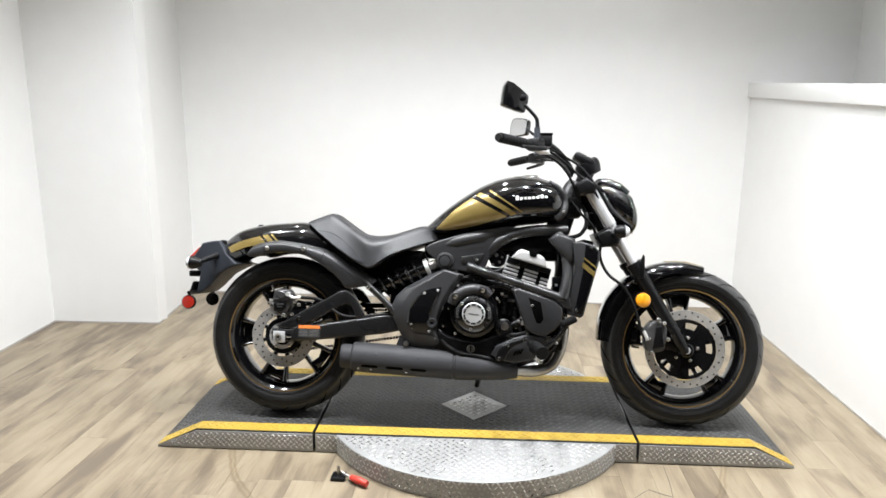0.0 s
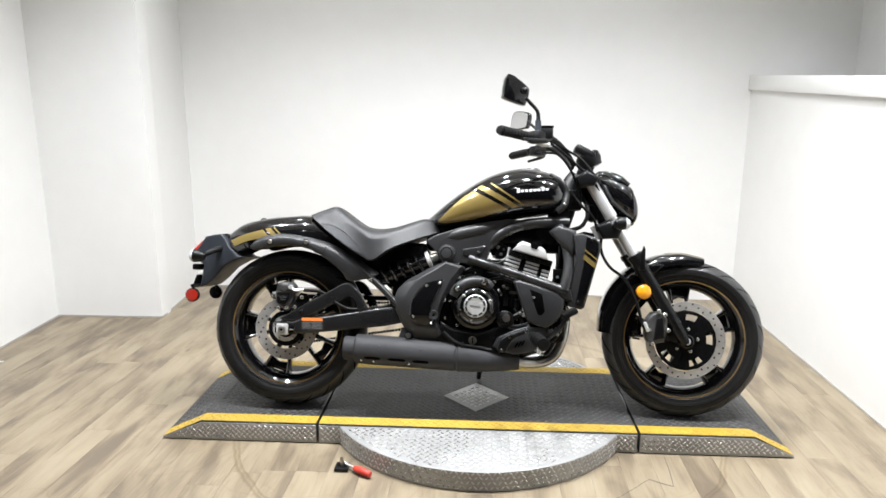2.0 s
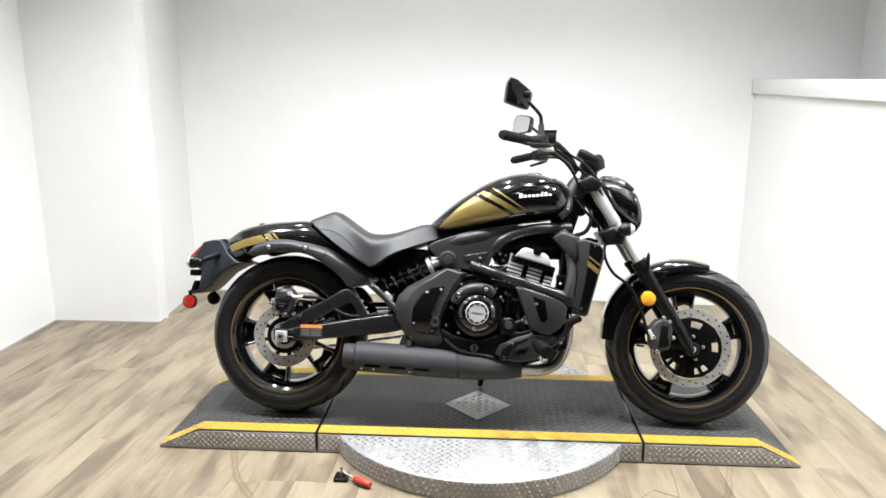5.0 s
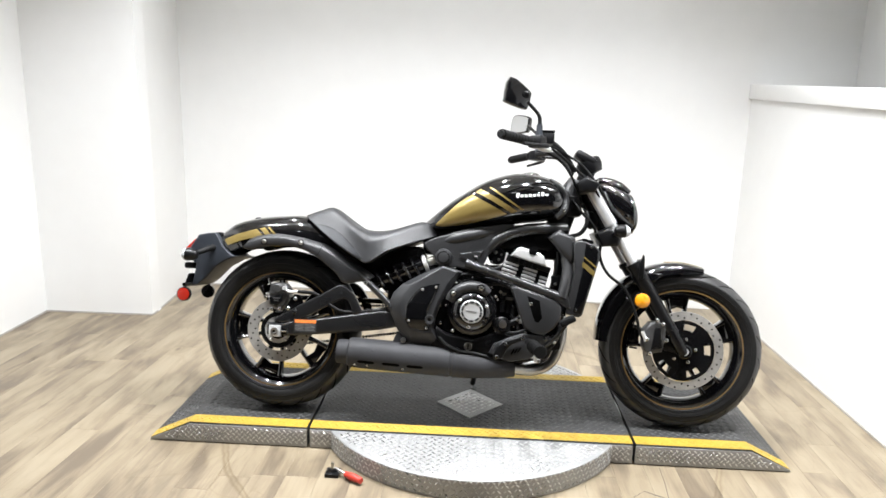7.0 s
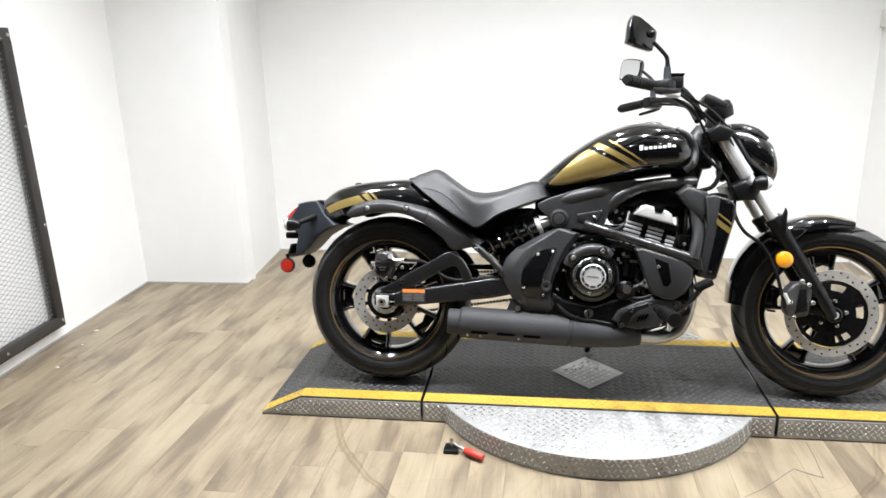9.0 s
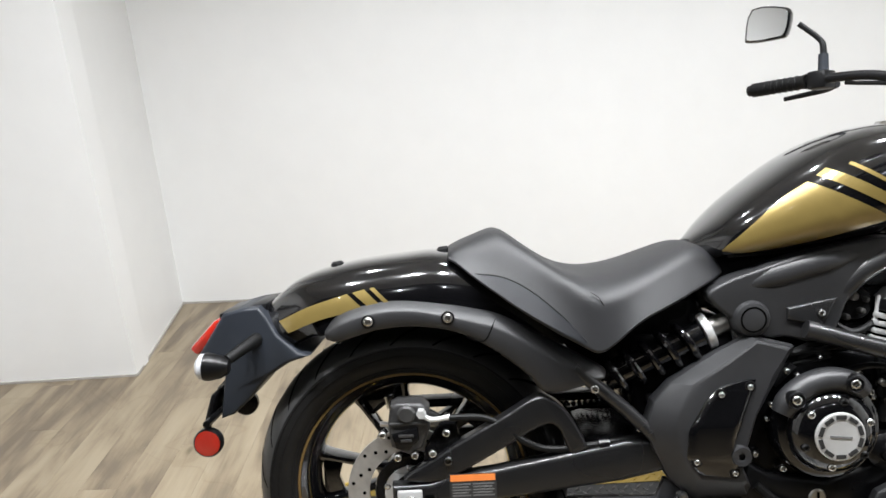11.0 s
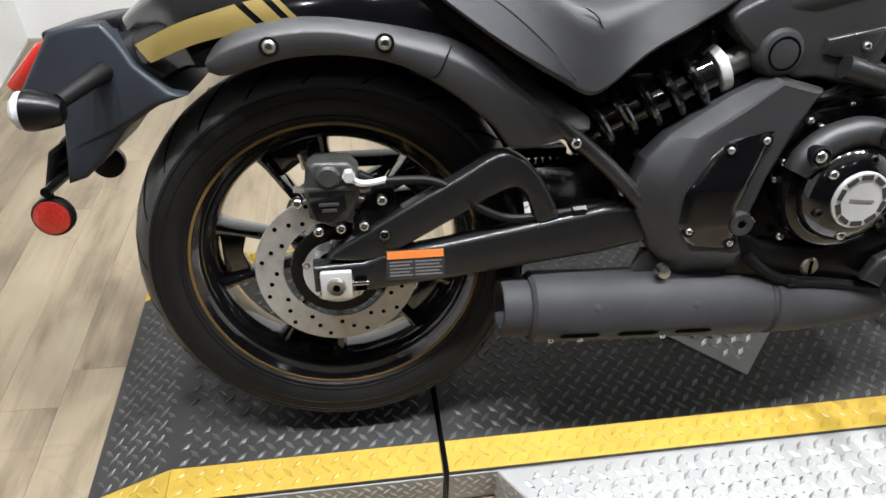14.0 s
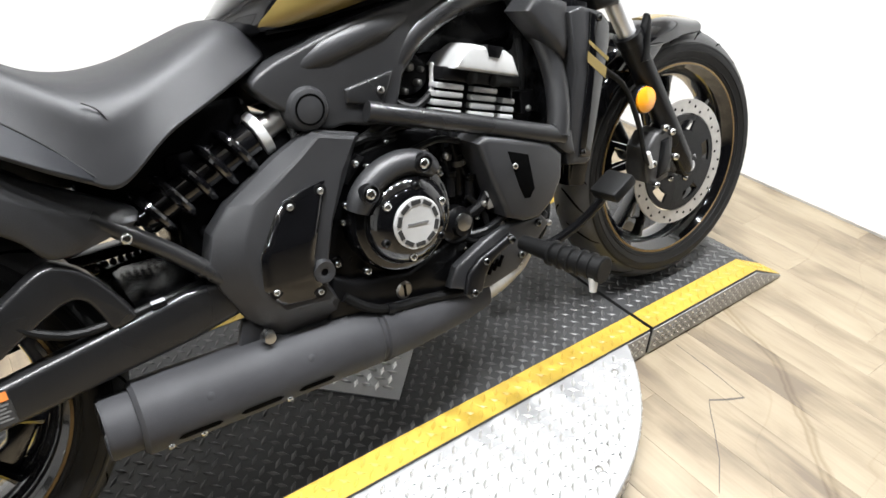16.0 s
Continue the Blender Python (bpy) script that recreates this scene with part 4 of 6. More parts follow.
part("gold_stripe", TANK.patch([(0.888, 0.799), (0.812, 0.842), (0.750, 0.876)], [(0.910, 0.806), (0.830, 0.854), (0.768, 0.889)], 0.0010, 30, 6), GOLD, tank)
part("gold_pinstripe", TANK.patch([(0.925, 0.811), (0.870, 0.846), (0.800, 0.893)], [(0.932, 0.813), (0.876, 0.850), (0.806, 0.898)], 0.0010, 30, 4), GOLD, tank)
for k in range(8):
    x = 0.903 + 0.0155 * k
    zz = 0.857 + 0.011 * (k / 7)
    top = 0.874 if k in (0, 6) else 0.868
    part("badge_mark", TANK.patch([(x, zz), (x + 0.005, zz), (x + 0.0115, zz + 0.0004)], [(x, top + 0.008 * k / 7), (x + 0.005, top + 0.008 * k / 7), (x + 0.0115, top + 0.008 * k / 7)], 0.0012, 6, 4), BADGE, tank, "small white maker's mark")
part("filler_cap", lathe([(0, 0.014), (0.030, 0.013), (0.036, 0.006), (0.038, -0.006)], (0.965, 0, 0.958), 32, (0, 0, 1)), CHROME, tank, "chrome filler cap")
part("tank_trim", tube([(1.035, -TANK.side(1.035, 0.935) - 0.001, 0.938), (1.075, -0.118, 0.905), (1.093, -0.115, 0.862), (1.085, -0.130, 0.815), (1.060, -0.125, 0.790)], [0.006, 0.010, 0.013, 0.014, 0.012], 10), FRAME, tank, "dark grey trim at the tank's front")
bolt((1.085, -0.143, 0.818), 0.006, 0.004, tank)
for s in (-1, 1):
    part("tank_knee_edge", tube([(x, s * (TANK.side(x, z) + 0.0005), z) for x, z in ((0.61, 0.735), (0.70, 0.738), (0.80, 0.752), (0.93, 0.775), (1.05, 0.792))], 0.004, 8), SOFT_RUBBER, tank)

# frame
for s in (-1, 1):
    cover = part("frame_cover", plate([(0.560, 0.664), (0.588, 0.690), (0.640, 0.708), (0.725, 0.733), (0.81, 0.750), (0.885, 0.760), (0.900, 0.748), (0.850, 0.705), (0.815, 0.655), (0.792, 0.598), (0.762, 0.570), (0.700, 0.585), (0.665, 0.585), (0.620, 0.610)], s * 0.120, s * 0.070, 0.030, 6, smooth=3), GREY, bike, "dark grey moulded frame cover", sharp=60)
    if s < 0:
        part("ridge", tube([(0.590, -0.100, 0.668), (0.680, -0.101, 0.696), (0.780, -0.101, 0.720), (0.872, -0.100, 0.740)], [0.012, 0.026, 0.026, 0.014], 16), GREY, cover)
        part("gusset", plate([(0.700, 0.640), (0.79, 0.655), (0.765, 0.600), (0.700, 0.618)], -0.126, -0.10, 0.006, 3), FRAME, cover)
        bolt((0.760, -0.126, 0.628), 0.007, 0.005, cover)
        cap = part("pivot_cap", lathe([(0, 0.030), (0.022, 0.030), (0.030, 0.027), (0.034, 0.020), (0.036, -0.01)], (0.637, -0.100, 0.622), 40), GREY, cover, "round grey pivot cap")
        part("cap_ring", lathe([(0.0205, 0.0005), (0.0235, 0.0005), (0.0235, -0.001), (0.0205, -0.001)], (0.637, -0.130, 0.622), 40, closed=True), DARK, cap)
    part("upper_tube", tube([(0.800, s * 0.098, 0.655), (0.845, s * 0.105, 0.700), (0.915, s * 0.108, 0.733), (1.00, s * 0.10, 0.748), (1.105, s * 0.075, 0.752)], 0.0215, 16), FRAME, bike, "satin dark steel frame tube")
    part("lower_tube", tube([(0.725, s * 0.138, 0.603), (0.90, s * 0.160, 0.549), (1.095, s * 0.176, 0.488)], 0.0165, 16, 3), FRAME, bike, "satin dark steel frame tube")
    part("down_tube", tube([(1.075, s * 0.085, 0.735), (1.095, s * 0.125, 0.670), (1.105, s * 0.148, 0.600), (1.098, s * 0.165, 0.540), (1.085, s * 0.174, 0.490)], 0.021, 16), FRAME, bike, "satin dark steel down tube")
    part("gusset", plate([(1.070, 0.515), (1.110, 0.495), (1.118, 0.450), (1.095, 0.455), (1.065, 0.480)], s * 0.186, s * 0.160, 0.006), FRAME, bike)
    part("subframe_tube", tube([(0.310, s * 0.128, 0.548), (0.40, s * 0.135, 0.470), (0.475, s * 0.135, 0.390)], 0.0125, 14, 3), FRAME, bike, "satin dark subframe tube")
part("spine", box(0.55, 1.10, -0.06, 0.06, 0.63, 0.75, 0.02), MATTE, bike)
part("head_stock", tube([(1.075, 0, 0.75), (1.13, 0, 0.90), (1.150, 0, 0.945)], [0.05, 0.045, 0.035], 18, 3), FRAME, bike)
part("steering_head", tube([HEAD + RAKE * -0.03, HEAD + RAKE * 0.19], 0.034, 20, 1), SATIN, bike)

# swing arm
for s in (-1, 1):
    arm = part("swingarm", plate([(-0.034, 0.342), (0.040, 0.344), (0.064, 0.354), (0.161, 0.366), (0.30, 0.390), (0.400, 0.408), (0.47, 0.410), (0.50, 0.392), (0.49, 0.352), (0.40, 0.333), (0.30, 0.321), (0.165, 0.305), (0.041, 0.293), (-0.034, 0.296)], s * 0.148, s * 0.112, 0.011, 4), ARM, bike, "satin graphite swingarm")
    arm.location.y = -s * 0.013
    brace = [(-0.012, 0.352), (0.050, 0.392), (0.104, 0.424), (0.180, 0.465), (0.238, 0.498), (0.270, 0.492), (0.300, 0.462), (0.326, 0.414), (0.330, 0.395), (0.300, 0.388), (0.290, 0.412), (0.276, 0.440), (0.249, 0.443), (0.173, 0.402), (0.110, 0.368), (0.06, 0.345)]
    part("brace", plate(brace, s * 0.146, s * 0.114, 0.009, 4, smooth=3), ARM, arm, "satin graphite swingarm brace")
    if s < 0:
        bolt((0.073, -0.146, 0.386), 0.009, 0.006, arm, DARK_BOLT)
        part("axle_block", box(-0.024, 0.022, -0.156, -0.130, 0.290, 0.334, 0.003), ALLOY, arm, "silver axle adjuster block")
        part("axle_nut", lathe([(0.005, 0.006), (0.008, 0.008), (0.012, 0.008), (0.014, 0.004), (0.014, -0.004)], (-0.001, -0.156, 0.312), 24), STEEL, arm)
        part("axle_hole_shade", lathe([(0, 0.0065), (0.006, 0.0065), (0.006, 0.0)], (-0.001, -0.156, 0.312), 16), DARK, arm)
        part("adjuster_slot_shade", box(0.026, 0.044, -0.1502, -0.135, 0.299, 0.324, 0.003), DARK, arm)
        part("adjuster_screw", tube([(0.022, -0.151, 0.312), (0.046, -0.151, 0.312)], 0.0032, 8), BOLT, arm)
        lab = part("warning_label", box(0.073, 0.160, -0.1489, -0.1475, 0.312, 0.361), INK, arm, "dark warning label with orange strip")
        part("label_strip", box(0.075, 0.158, -0.1496, -0.1485, 0.347, 0.3595), ORANGE, arm, "orange label strip")
        for k in range(5):
            for a, b in ((0.078, 0.112), (0.116, 0.156)):
                part("text_bar", box(a, b - 0.004 * (k % 2), -0.1493, -0.1488, 0.318 + k * 0.0055, 0.3205 + k * 0.0055), PAPER, arm)
part("axle", tube([(0, -0.132, 0.312), (0, 0.132, 0.312)], 0.012, 16, 1), STEEL, bike)
part("cross_member", box(0.33, 0.44, -0.10, 0.10, 0.335, 0.40, 0.02), MATTE, bike)
chain = bmesh.new()
for k in range(46):
    x = 0.0 + 0.0125 * k * 1.0
    box(x, x + 0.011, 0.085, 0.097, 0.385 + 0.0007 * k, 0.397 + 0.0007 * k, 0.003, bm=chain, seg=1)
    box(x, x + 0.011, 0.085, 0.097, 0.225 + 0.0020 * k, 0.237 + 0.0020 * k, 0.003, bm=chain, seg=1)
tagged(part("drive_chain", chain, DARK_BOLT, bike, "steel drive chain on the far side"), kind="stuff")
part("sprocket", lathe([(0.05, 0.003), (0.092, 0.003), (0.096, 0), (0.092, -0.003), (0.05, -0.003)], (0, 0.091, 0.312), 60, closed=True), STEEL, bike, "steel rear sprocket")

# rear shock absorber
A, B = Vector((0.372, -0.082, 0.512)), Vector((0.630, -0.082, 0.622))
shock_d = (B - A).normalized()
shock = part("shock_absorber", tube([A, A + shock_d * 0.20], 0.0275, 20, 1), GLOSS, bike, "black rear shock absorber with coil spring")
part("shaft", tube([A + shock_d * 0.19, B], 0.014, 16, 1), GLOSS, shock)
part("collar", lathe([(0.018, -0.008), (0.033, -0.008), (0.035, -0.004), (0.035, 0.006), (0.018, 0.008)], A + shock_d * 0.212, 30, shock_d, closed=True), ALLOY, shock, "silver spring collar")
part("end_bush", tube([A + shock_d * 0.222, A + shock_d * 0.262], 0.019, 16, 1), STEEL, shock)
turns, coil = 5.2, []
side_v = shock_d.orthogonal().normalized()
up_v = shock_d.cross(side_v)
for k in range(int(turns * 14) + 1):
    a = 2 * math.pi * k / 14
    coil.append(A + shock_d * (0.012 + 0.188 * k / (turns * 14)) + (side_v * math.cos(a) + up_v * math.sin(a)) * 0.0365)
part("spring", tube(coil, 0.0076, 10, 1), GLOSS, shock, "gloss black coil spring")
for k in range(3):
    part("preload_ring", lathe([(0.020, -0.004), (0.034 - 0.003 * k, -0.004), (0.034 - 0.003 * k, 0.004), (0.020, 0.004)], A + shock_d * (0.004 - 0.012 * k), 30, shock_d, closed=True), GLOSS, shock)
part("reservoir", tube([(0.42, -0.06, 0.575), (0.56, -0.06, 0.640)], 0.020, 14, 1), SATIN, bike)
part("linkage_bolt", tube([(0.452, -0.07, 0.480), (0.462, -0.110, 0.468)], [0.016, 0.010], 14, 1), SATIN, bike)
bolt((0.462, -0.110, 0.467), 0.008, 0.006, bike, name="shock_bolt")
bolt((0.345, -0.142, 0.512), 0.0085, 0.006, bike, name="rail_bolt")
bolt((0.430, -0.118, 0.425), 0.007, 0.006, bike)

# rear brake
cal = part("rear_caliper", plate([(-0.036, 0.455), (-0.031, 0.488), (-0.018, 0.496), (0.028, 0.494), (0.041, 0.480), (0.042, 0.445), (0.026, 0.408), (0.000, 0.396), (-0.032, 0.412)], -0.124, -0.070, 0.008, 3), CAST, bike, "dark cast rear brake caliper")
part("caliper_cover", plate([(-0.030, 0.440), (0.020, 0.452), (0.022, 0.428), (0.000, 0.408), (-0.022, 0.412)], -0.134, -0.125, 0.004), SATIN, cal)
part("piston_cap", lathe([(0.017, -0.01), (0.017, 0.004), (0.013, 0.007), (0, 0.007)], (0.000, -0.124, 0.475), 24), CAST, cal)
part("pad_pin", tube([(-0.052, -0.105, 0.452), (0.062, -0.105, 0.446)], 0.005, 8, 1), STEEL, cal)
part("caliper_rib", box(-0.034, 0.040, -0.128, -0.120, 0.454, 0.460, 0.002), CAST, cal)
for x0, x1, z in ((-0.016, 0.012, 0.4345), (-0.012, 0.008, 0.4255)):
    part("cast_mark", box(x0, x1, -0.1352, -0.1335, z, z + 0.0055, 0.001), CAST, cal)
part("slide_boot", tube([(0.040, -0.112, 0.470), (0.060, -0.112, 0.462)], [0.010, 0.007], 12, 1), SOFT_RUBBER, cal)
part("bleed_nipple", tube([(-0.030, -0.126, 0.490), (-0.036, -0.130, 0.512)], [0.005, 0.003], 8, 1), BOLT, cal)
part("caliper_bracket", plate([(0.020, 0.345), (0.030, 0.405), (0.062, 0.455), (0.088, 0.452), (0.098, 0.42), (0.070, 0.385), (0.060, 0.345)], -0.118, -0.098, 0.005), SATIN, cal)
for x, z in ((-0.046, 0.440), (0.072, 0.438), (0.012, 0.398), (-0.020, 0.395), (0.045, 0.400)):
    bolt((x, -0.128, z), 0.008, 0.007, cal)
part("banjo", tube([(0.026, -0.132, 0.478), (0.041, -0.131, 0.467), (0.056, -0.130, 0.465), (0.080, -0.128, 0.468)], 0.0050, 10), ALLOY, cal, "bright hose fitting")
part("banjo_bolt", lathe([(0, 0.010), (0.008, 0.010), (0.009, 0.006), (0.009, -0.006)], (0.028, -0.132, 0.478), 6), ALLOY, cal)
part("brake_hose", tube([(0.078, -0.128, 0.466), (0.14, -0.124, 0.462), (0.185, -0.126, 0.440), (0.215, -0.128, 0.415), (0.265, -0.124, 0.396), (0.36, -0.122, 0.402), (0.470, -0.11, 0.412)], 0.0065, 10), SOFT_RUBBER, bike, "black rubber brake hose")
part("hose_clip", tube([(0.352, -0.124, 0.402), (0.372, -0.124, 0.403)], 0.0095, 10, 1), SATIN, bike)
part("chain_guard", box(-0.05, 0.40, 0.07, 0.11, 0.42, 0.44, 0.006), SATIN, bike)

# engine
engine = part("engine", plate([(0.600, 0.270), (0.612, 0.480), (0.670, 0.560), (0.800, 0.560), (0.900, 0.535), (1.020, 0.480), (1.050, 0.370), (1.010, 0.270), (0.900, 0.235), (0.700, 0.238)], -0.122, 0.125, 0.012, 3), MATTE, bike, "black liquid-cooled engine with silver fins")
CC = Vector((0.754, 0, 0.425))
part("clutch_housing", lathe([(0.096, -0.02), (0.094, 0.030), (0.089, 0.040), (0.080, 0.044), (0.0, 0.044)], (CC.x, -0.120, CC.z), 64), ENAMEL, engine, "gloss black clutch housing")
cover = part("clutch_cover", lathe([(0.078, -0.01), (0.077, 0.008), (0.070, 0.022), (0.058, 0.031), (0.046, 0.036), (0.0, 0.036)], (CC.x, -0.160, CC.z), 64), ENAMEL, engine, "gloss black round clutch cover")
part("clutch_badge", lathe([(0.043, -0.004), (0.043, 0.003), (0.041, 0.0045), (0.0, 0.0045)], (CC.x, -0.1965, CC.z), 48), ALLOY, engine, "round brushed alloy clutch badge")
for k in range(10):
    a = 2 * math.pi * (k + 0.5) / 10
    m = Matrix.Translation((CC.x, -0.2013, CC.z)) @ Matrix.Rotation(-a, 4, "Y")
    part("badge_slot", box(0.0315, 0.0385, -0.0012, 0.0012, -0.0085, 0.0085, 0.0, m), INK, engine)
part("badge_mark", box(-0.019, 0.019, -0.0010, 0.0010, -0.0018, 0.0018, 0.0, Matrix.Translation((CC.x, -0.2013, CC.z)) @ Matrix.Rotation(radians(6), 4, "Y")), PAPER, engine, "small dark maker's mark")
for k in range(6):
    a = radians(20 + 60 * k)
    bolt((CC.x + 0.059 * math.cos(a), -0.189, CC.z + 0.059 * math.sin(a)), 0.0075, 0.006, engine, SATIN if k % 2 else BOLT)
arc = [(CC.x + 0.091 * math.cos(radians(a)), -0.164, CC.z + 0.091 * math.sin(radians(a))) for a in range(48, 165, 10)]
part("guard_arc", tube(arc, [0.016] + [0.022] * 8 + [0.018], 14, 3), GREY, engine, "dark grey crescent cover")
for a in (70, 137):
    q = (CC.x + 0.094 * math.cos(radians(a)), -0.181, CC.z + 0.094 * math.sin(radians(a)))
    part("boss", lathe([(0.016, -0.02), (0.016, 0.008), (0.013, 0.010), (0.011, 0.006), (0, 0.006)], q, 20), SATIN, engine)
    bolt((q[0], q[1] - 0.006, q[2]), 0.0095, 0.005, engine)
for x, z in ((0.640, 0.500), (0.632, 0.440), (0.636, 0.372), (0.660, 0.318), (0.700, 0.300), (0.790, 0.303), (0.835, 0.330), (0.858, 0.395), (0.850, 0.470), (0.826, 0.515), (0.905, 0.300), (0.935, 0.330)):
    part("lug", lathe([(0.012, -0.02), (0.012, 0.003), (0.010, 0.005), (0, 0.005)], (x, -0.124, z), 16), MATTE, engine)
    bolt((x, -0.129, z), 0.0065, 0.006, engine)
part("inspection_plug", lathe([(0.0, 0.008), (0.013, 0.008), (0.016, 0.005), (0.017, -0.006)], (0.745, -0.135, 0.289), 24), STEEL, engine, "slotted steel plug")
part("plug_slot_shade", box(-0.0020, 0.0020, -0.0016, 0.0016, -0.011, 0.011, 0.0, Matrix.Translation((0.745, -0.1432, 0.289))), DARK, engine)
part("sump", plate([(0.66, 0.262), (0.78, 0.228), (0.92, 0.215), (1.02, 0.250), (1.03, 0.32), (0.66, 0.34)], -0.105, 0.105, 0.012, 3), SATIN, engine)
part("side_case", plate([(0.600, 0.282), (0.62, 0.36), (0.66, 0.335), (0.76, 0.318), (0.85, 0.35), (0.93, 0.345), (0.97, 0.29), (0.90, 0.245), (0.72, 0.262)], -0.140, -0.10, 0.010, 3), SATIN, engine)
part("water_pump", lathe([(0.034, -0.02), (0.034, 0.018), (0.028, 0.024), (0.018, 0.026), (0.016, 0.034), (0, 0.034)], (0.868, -0.125, 0.372), 32), SATIN, engine, "black water pump cover")
part("pump_cap", lathe([(0.015, -0.01), (0.015, 0.010), (0, 0.012)], (0.872, -0.150, 0.380), 20), STEEL, engine)
part("lower_hose", tube([(0.632, -0.142, 0.318), (0.668, -0.150, 0.288), (0.715, -0.152, 0.270), (0.780, -0.150, 0.262), (0.870, -0.145, 0.244), (0.93, -0.13, 0.250)], 0.0085, 10), SOFT_RUBBER, engine, "black rubber hose under the engine")
part("hose_clamp", tube([(0.700, -0.152, 0.274), (0.712, -0.152, 0.271)], 0.0105, 12, 1), SATIN, engine)
for x, z, l in ((0.868, 0.470, 0.075), (0.890, 0.455, 0.070)):
    part("coolant_pipe", tube([(x, -0.118, z - l / 2), (x + 0.004, -0.120, z + l / 2)], 0.0105, 12, 1), SATIN, engine)
    part("pipe_clamp", lathe([(0.0120, -0.005), (0.0120, 0.005)], (x + 0.003, -0.120, z + l * 0.30), 16, (0.05, 0, 1)), STEEL, engine)
for pts, r in (([(0.895, -0.135, 0.380), (0.930, -0.140, 0.400), (0.955, -0.135, 0.440)], 0.011), ([(0.885, -0.140, 0.345), (0.930, -0.150, 0.350), (0.985, -0.145, 0.372), (1.02, -0.12, 0.40)], 0.008), ([(0.80, -0.125, 0.52), (0.85, -0.135, 0.530), (0.90, -0.130, 0.515)], 0.006), ([(1.000, -0.150, 0.285), (1.050, -0.150, 0.300), (1.080, -0.140, 0.345), (1.085, -0.12, 0.40)], 0.007)):
    part("hose", tube(pts, r, 10), SATIN, engine)
for x, y, z in ((0.925, -0.148, 0.398), (0.957, -0.152, 0.352), (1.028, -0.160, 0.296), (1.066, -0.158, 0.322), (0.908, -0.150, 0.262), (0.985, -0.158, 0.262), (1.012, -0.130, 0.245), (0.860, -0.140, 0.500), (0.905, -0.122, 0.475)):
    bolt((x, y, z), 0.0060, 0.006, engine, STEEL)
part("shift_linkage", plate([(1.000, 0.262), (1.050, 0.292), (1.072, 0.340), (1.060, 0.350), (1.030, 0.310), (0.990, 0.280)], -0.155, -0.140, 0.004), SATIN, engine)
part("stator_rear", plate([(0.60, 0.30), (0.60, 0.50), (0.70, 0.60), (0.86, 0.60), (0.86, 0.30)], -0.085, 0.085, 0.01), MATTE, engine)

for x, z in ((0.869, 0.454), (0.909, 0.439)):
    part("pipe_stub", tube([(x, -0.128, z - 0.030), (x + 0.003, -0.130, z + 0.012)], 0.0085, 12, 1), SATIN, engine)
    part("stub_collar", lathe([(0.0085, -0.004), (0.0112, -0.004), (0.0112, 0.004), (0.0085, 0.004)], (x + 0.003, -0.130, z + 0.010), 16, (0.07, 0, 1), closed=True), DARK_BOLT, engine)
for pts, r in (([(0.862, -0.122, 0.545), (0.864, -0.126, 0.500), (0.872, -0.126, 0.462)], 0.005), ([(0.884, -0.120, 0.540), (0.888, -0.124, 0.495), (0.905, -0.126, 0.450)], 0.0045), ([(0.700, -0.110, 0.530), (0.735, -0.122, 0.552), (0.775, -0.124, 0.563), (0.815, -0.115, 0.560)], 0.0050), ([(0.690, -0.108, 0.520), (0.715, -0.120, 0.536), (0.760, -0.122, 0.543), (0.805, -0.112, 0.548)], 0.0040), ([(0.867, -0.138, 0.353), (0.890, -0.146, 0.338), (0.925, -0.146, 0.330), (0.955, -0.140, 0.348)], 0.0055), ([(0.900, -0.132, 0.415), (0.925, -0.140, 0.385), (0.935, -0.142, 0.350)], 0.0060)):
    part("loom", tube(pts, r, 8), SOFT_RUBBER, engine)
for x, z, r in ((0.692, 0.527, 0.006), (0.711, 0.518, 0.005), (0.751, 0.550, 0.004), (0.664, 0.466, 0.006), (0.655, 0.440, 0.005), (0.842, 0.482, 0.007), (0.898, 0.360, 0.006), (0.940, 0.327, 0.005), (0.883, 0.322, 0.005), (0.684, 0.345, 0.007), (0.915, 0.372, 0.005)):
    bolt((x, -0.136, z), r, 0.006, engine, BOLT)
part("cable_clip", box(0.932, 0.946, -0.150, -0.135, 0.385, 0.420, 0.002), ALLOY, engine, "small bright bracket")
part("rocker_link", plate([(0.660, 0.505), (0.700, 0.540), (0.712, 0.532), (0.676, 0.496)], -0.134, -0.120, 0.003), SATIN, engine)

# cylinders, tilted forward, with bright fin edges and a silver head cover
TILT_M = Matrix.Translation((0.957, 0, 0.566)) @ Matrix.Rotation(radians(15.5), 4, "Y")
cyl = part("cylinder_block", box(-0.096, 0.080, -0.104, 0.10, -0.085, 0.040, 0.006, TILT_M), MATTE, engine, "black finned cylinder block")
for k in range(6):
    z = -0.046 + 0.0142 * k
    for a, b in ((-0.098, -0.040), (-0.020, 0.034), (0.048, 0.077)):
        if a > 0.04 and k > 4:
            continue
        part("fin", box(a, b, -0.121, -0.096, z - 0.0046, z + 0.0046, 0.0022, TILT_M, 2), ALLOY, cyl, "bright machined fin")
part("head_band", box(-0.094, 0.078, -0.128, 0.10, 0.034, 0.056, 0.005, TILT_M), SATIN, cyl)
hood = plate([(-0.082, 0.054), (-0.066, 0.088), (-0.054, 0.097), (0.022, 0.095), (0.038, 0.088), (0.060, 0.054)], -0.148, 0.09, 0.009, 3)
hood.transform(TILT_M)
part("head_cover", hood, ALLOY, cyl, "brushed silver cylinder head cover")
notch = plate([(-0.026, 0.099), (-0.018, 0.080), (0.004, 0.080), (0.010, 0.099)], -0.151, -0.110, 0.002)
notch.transform(TILT_M)
part("cover_notch", notch, MATTE, cyl)
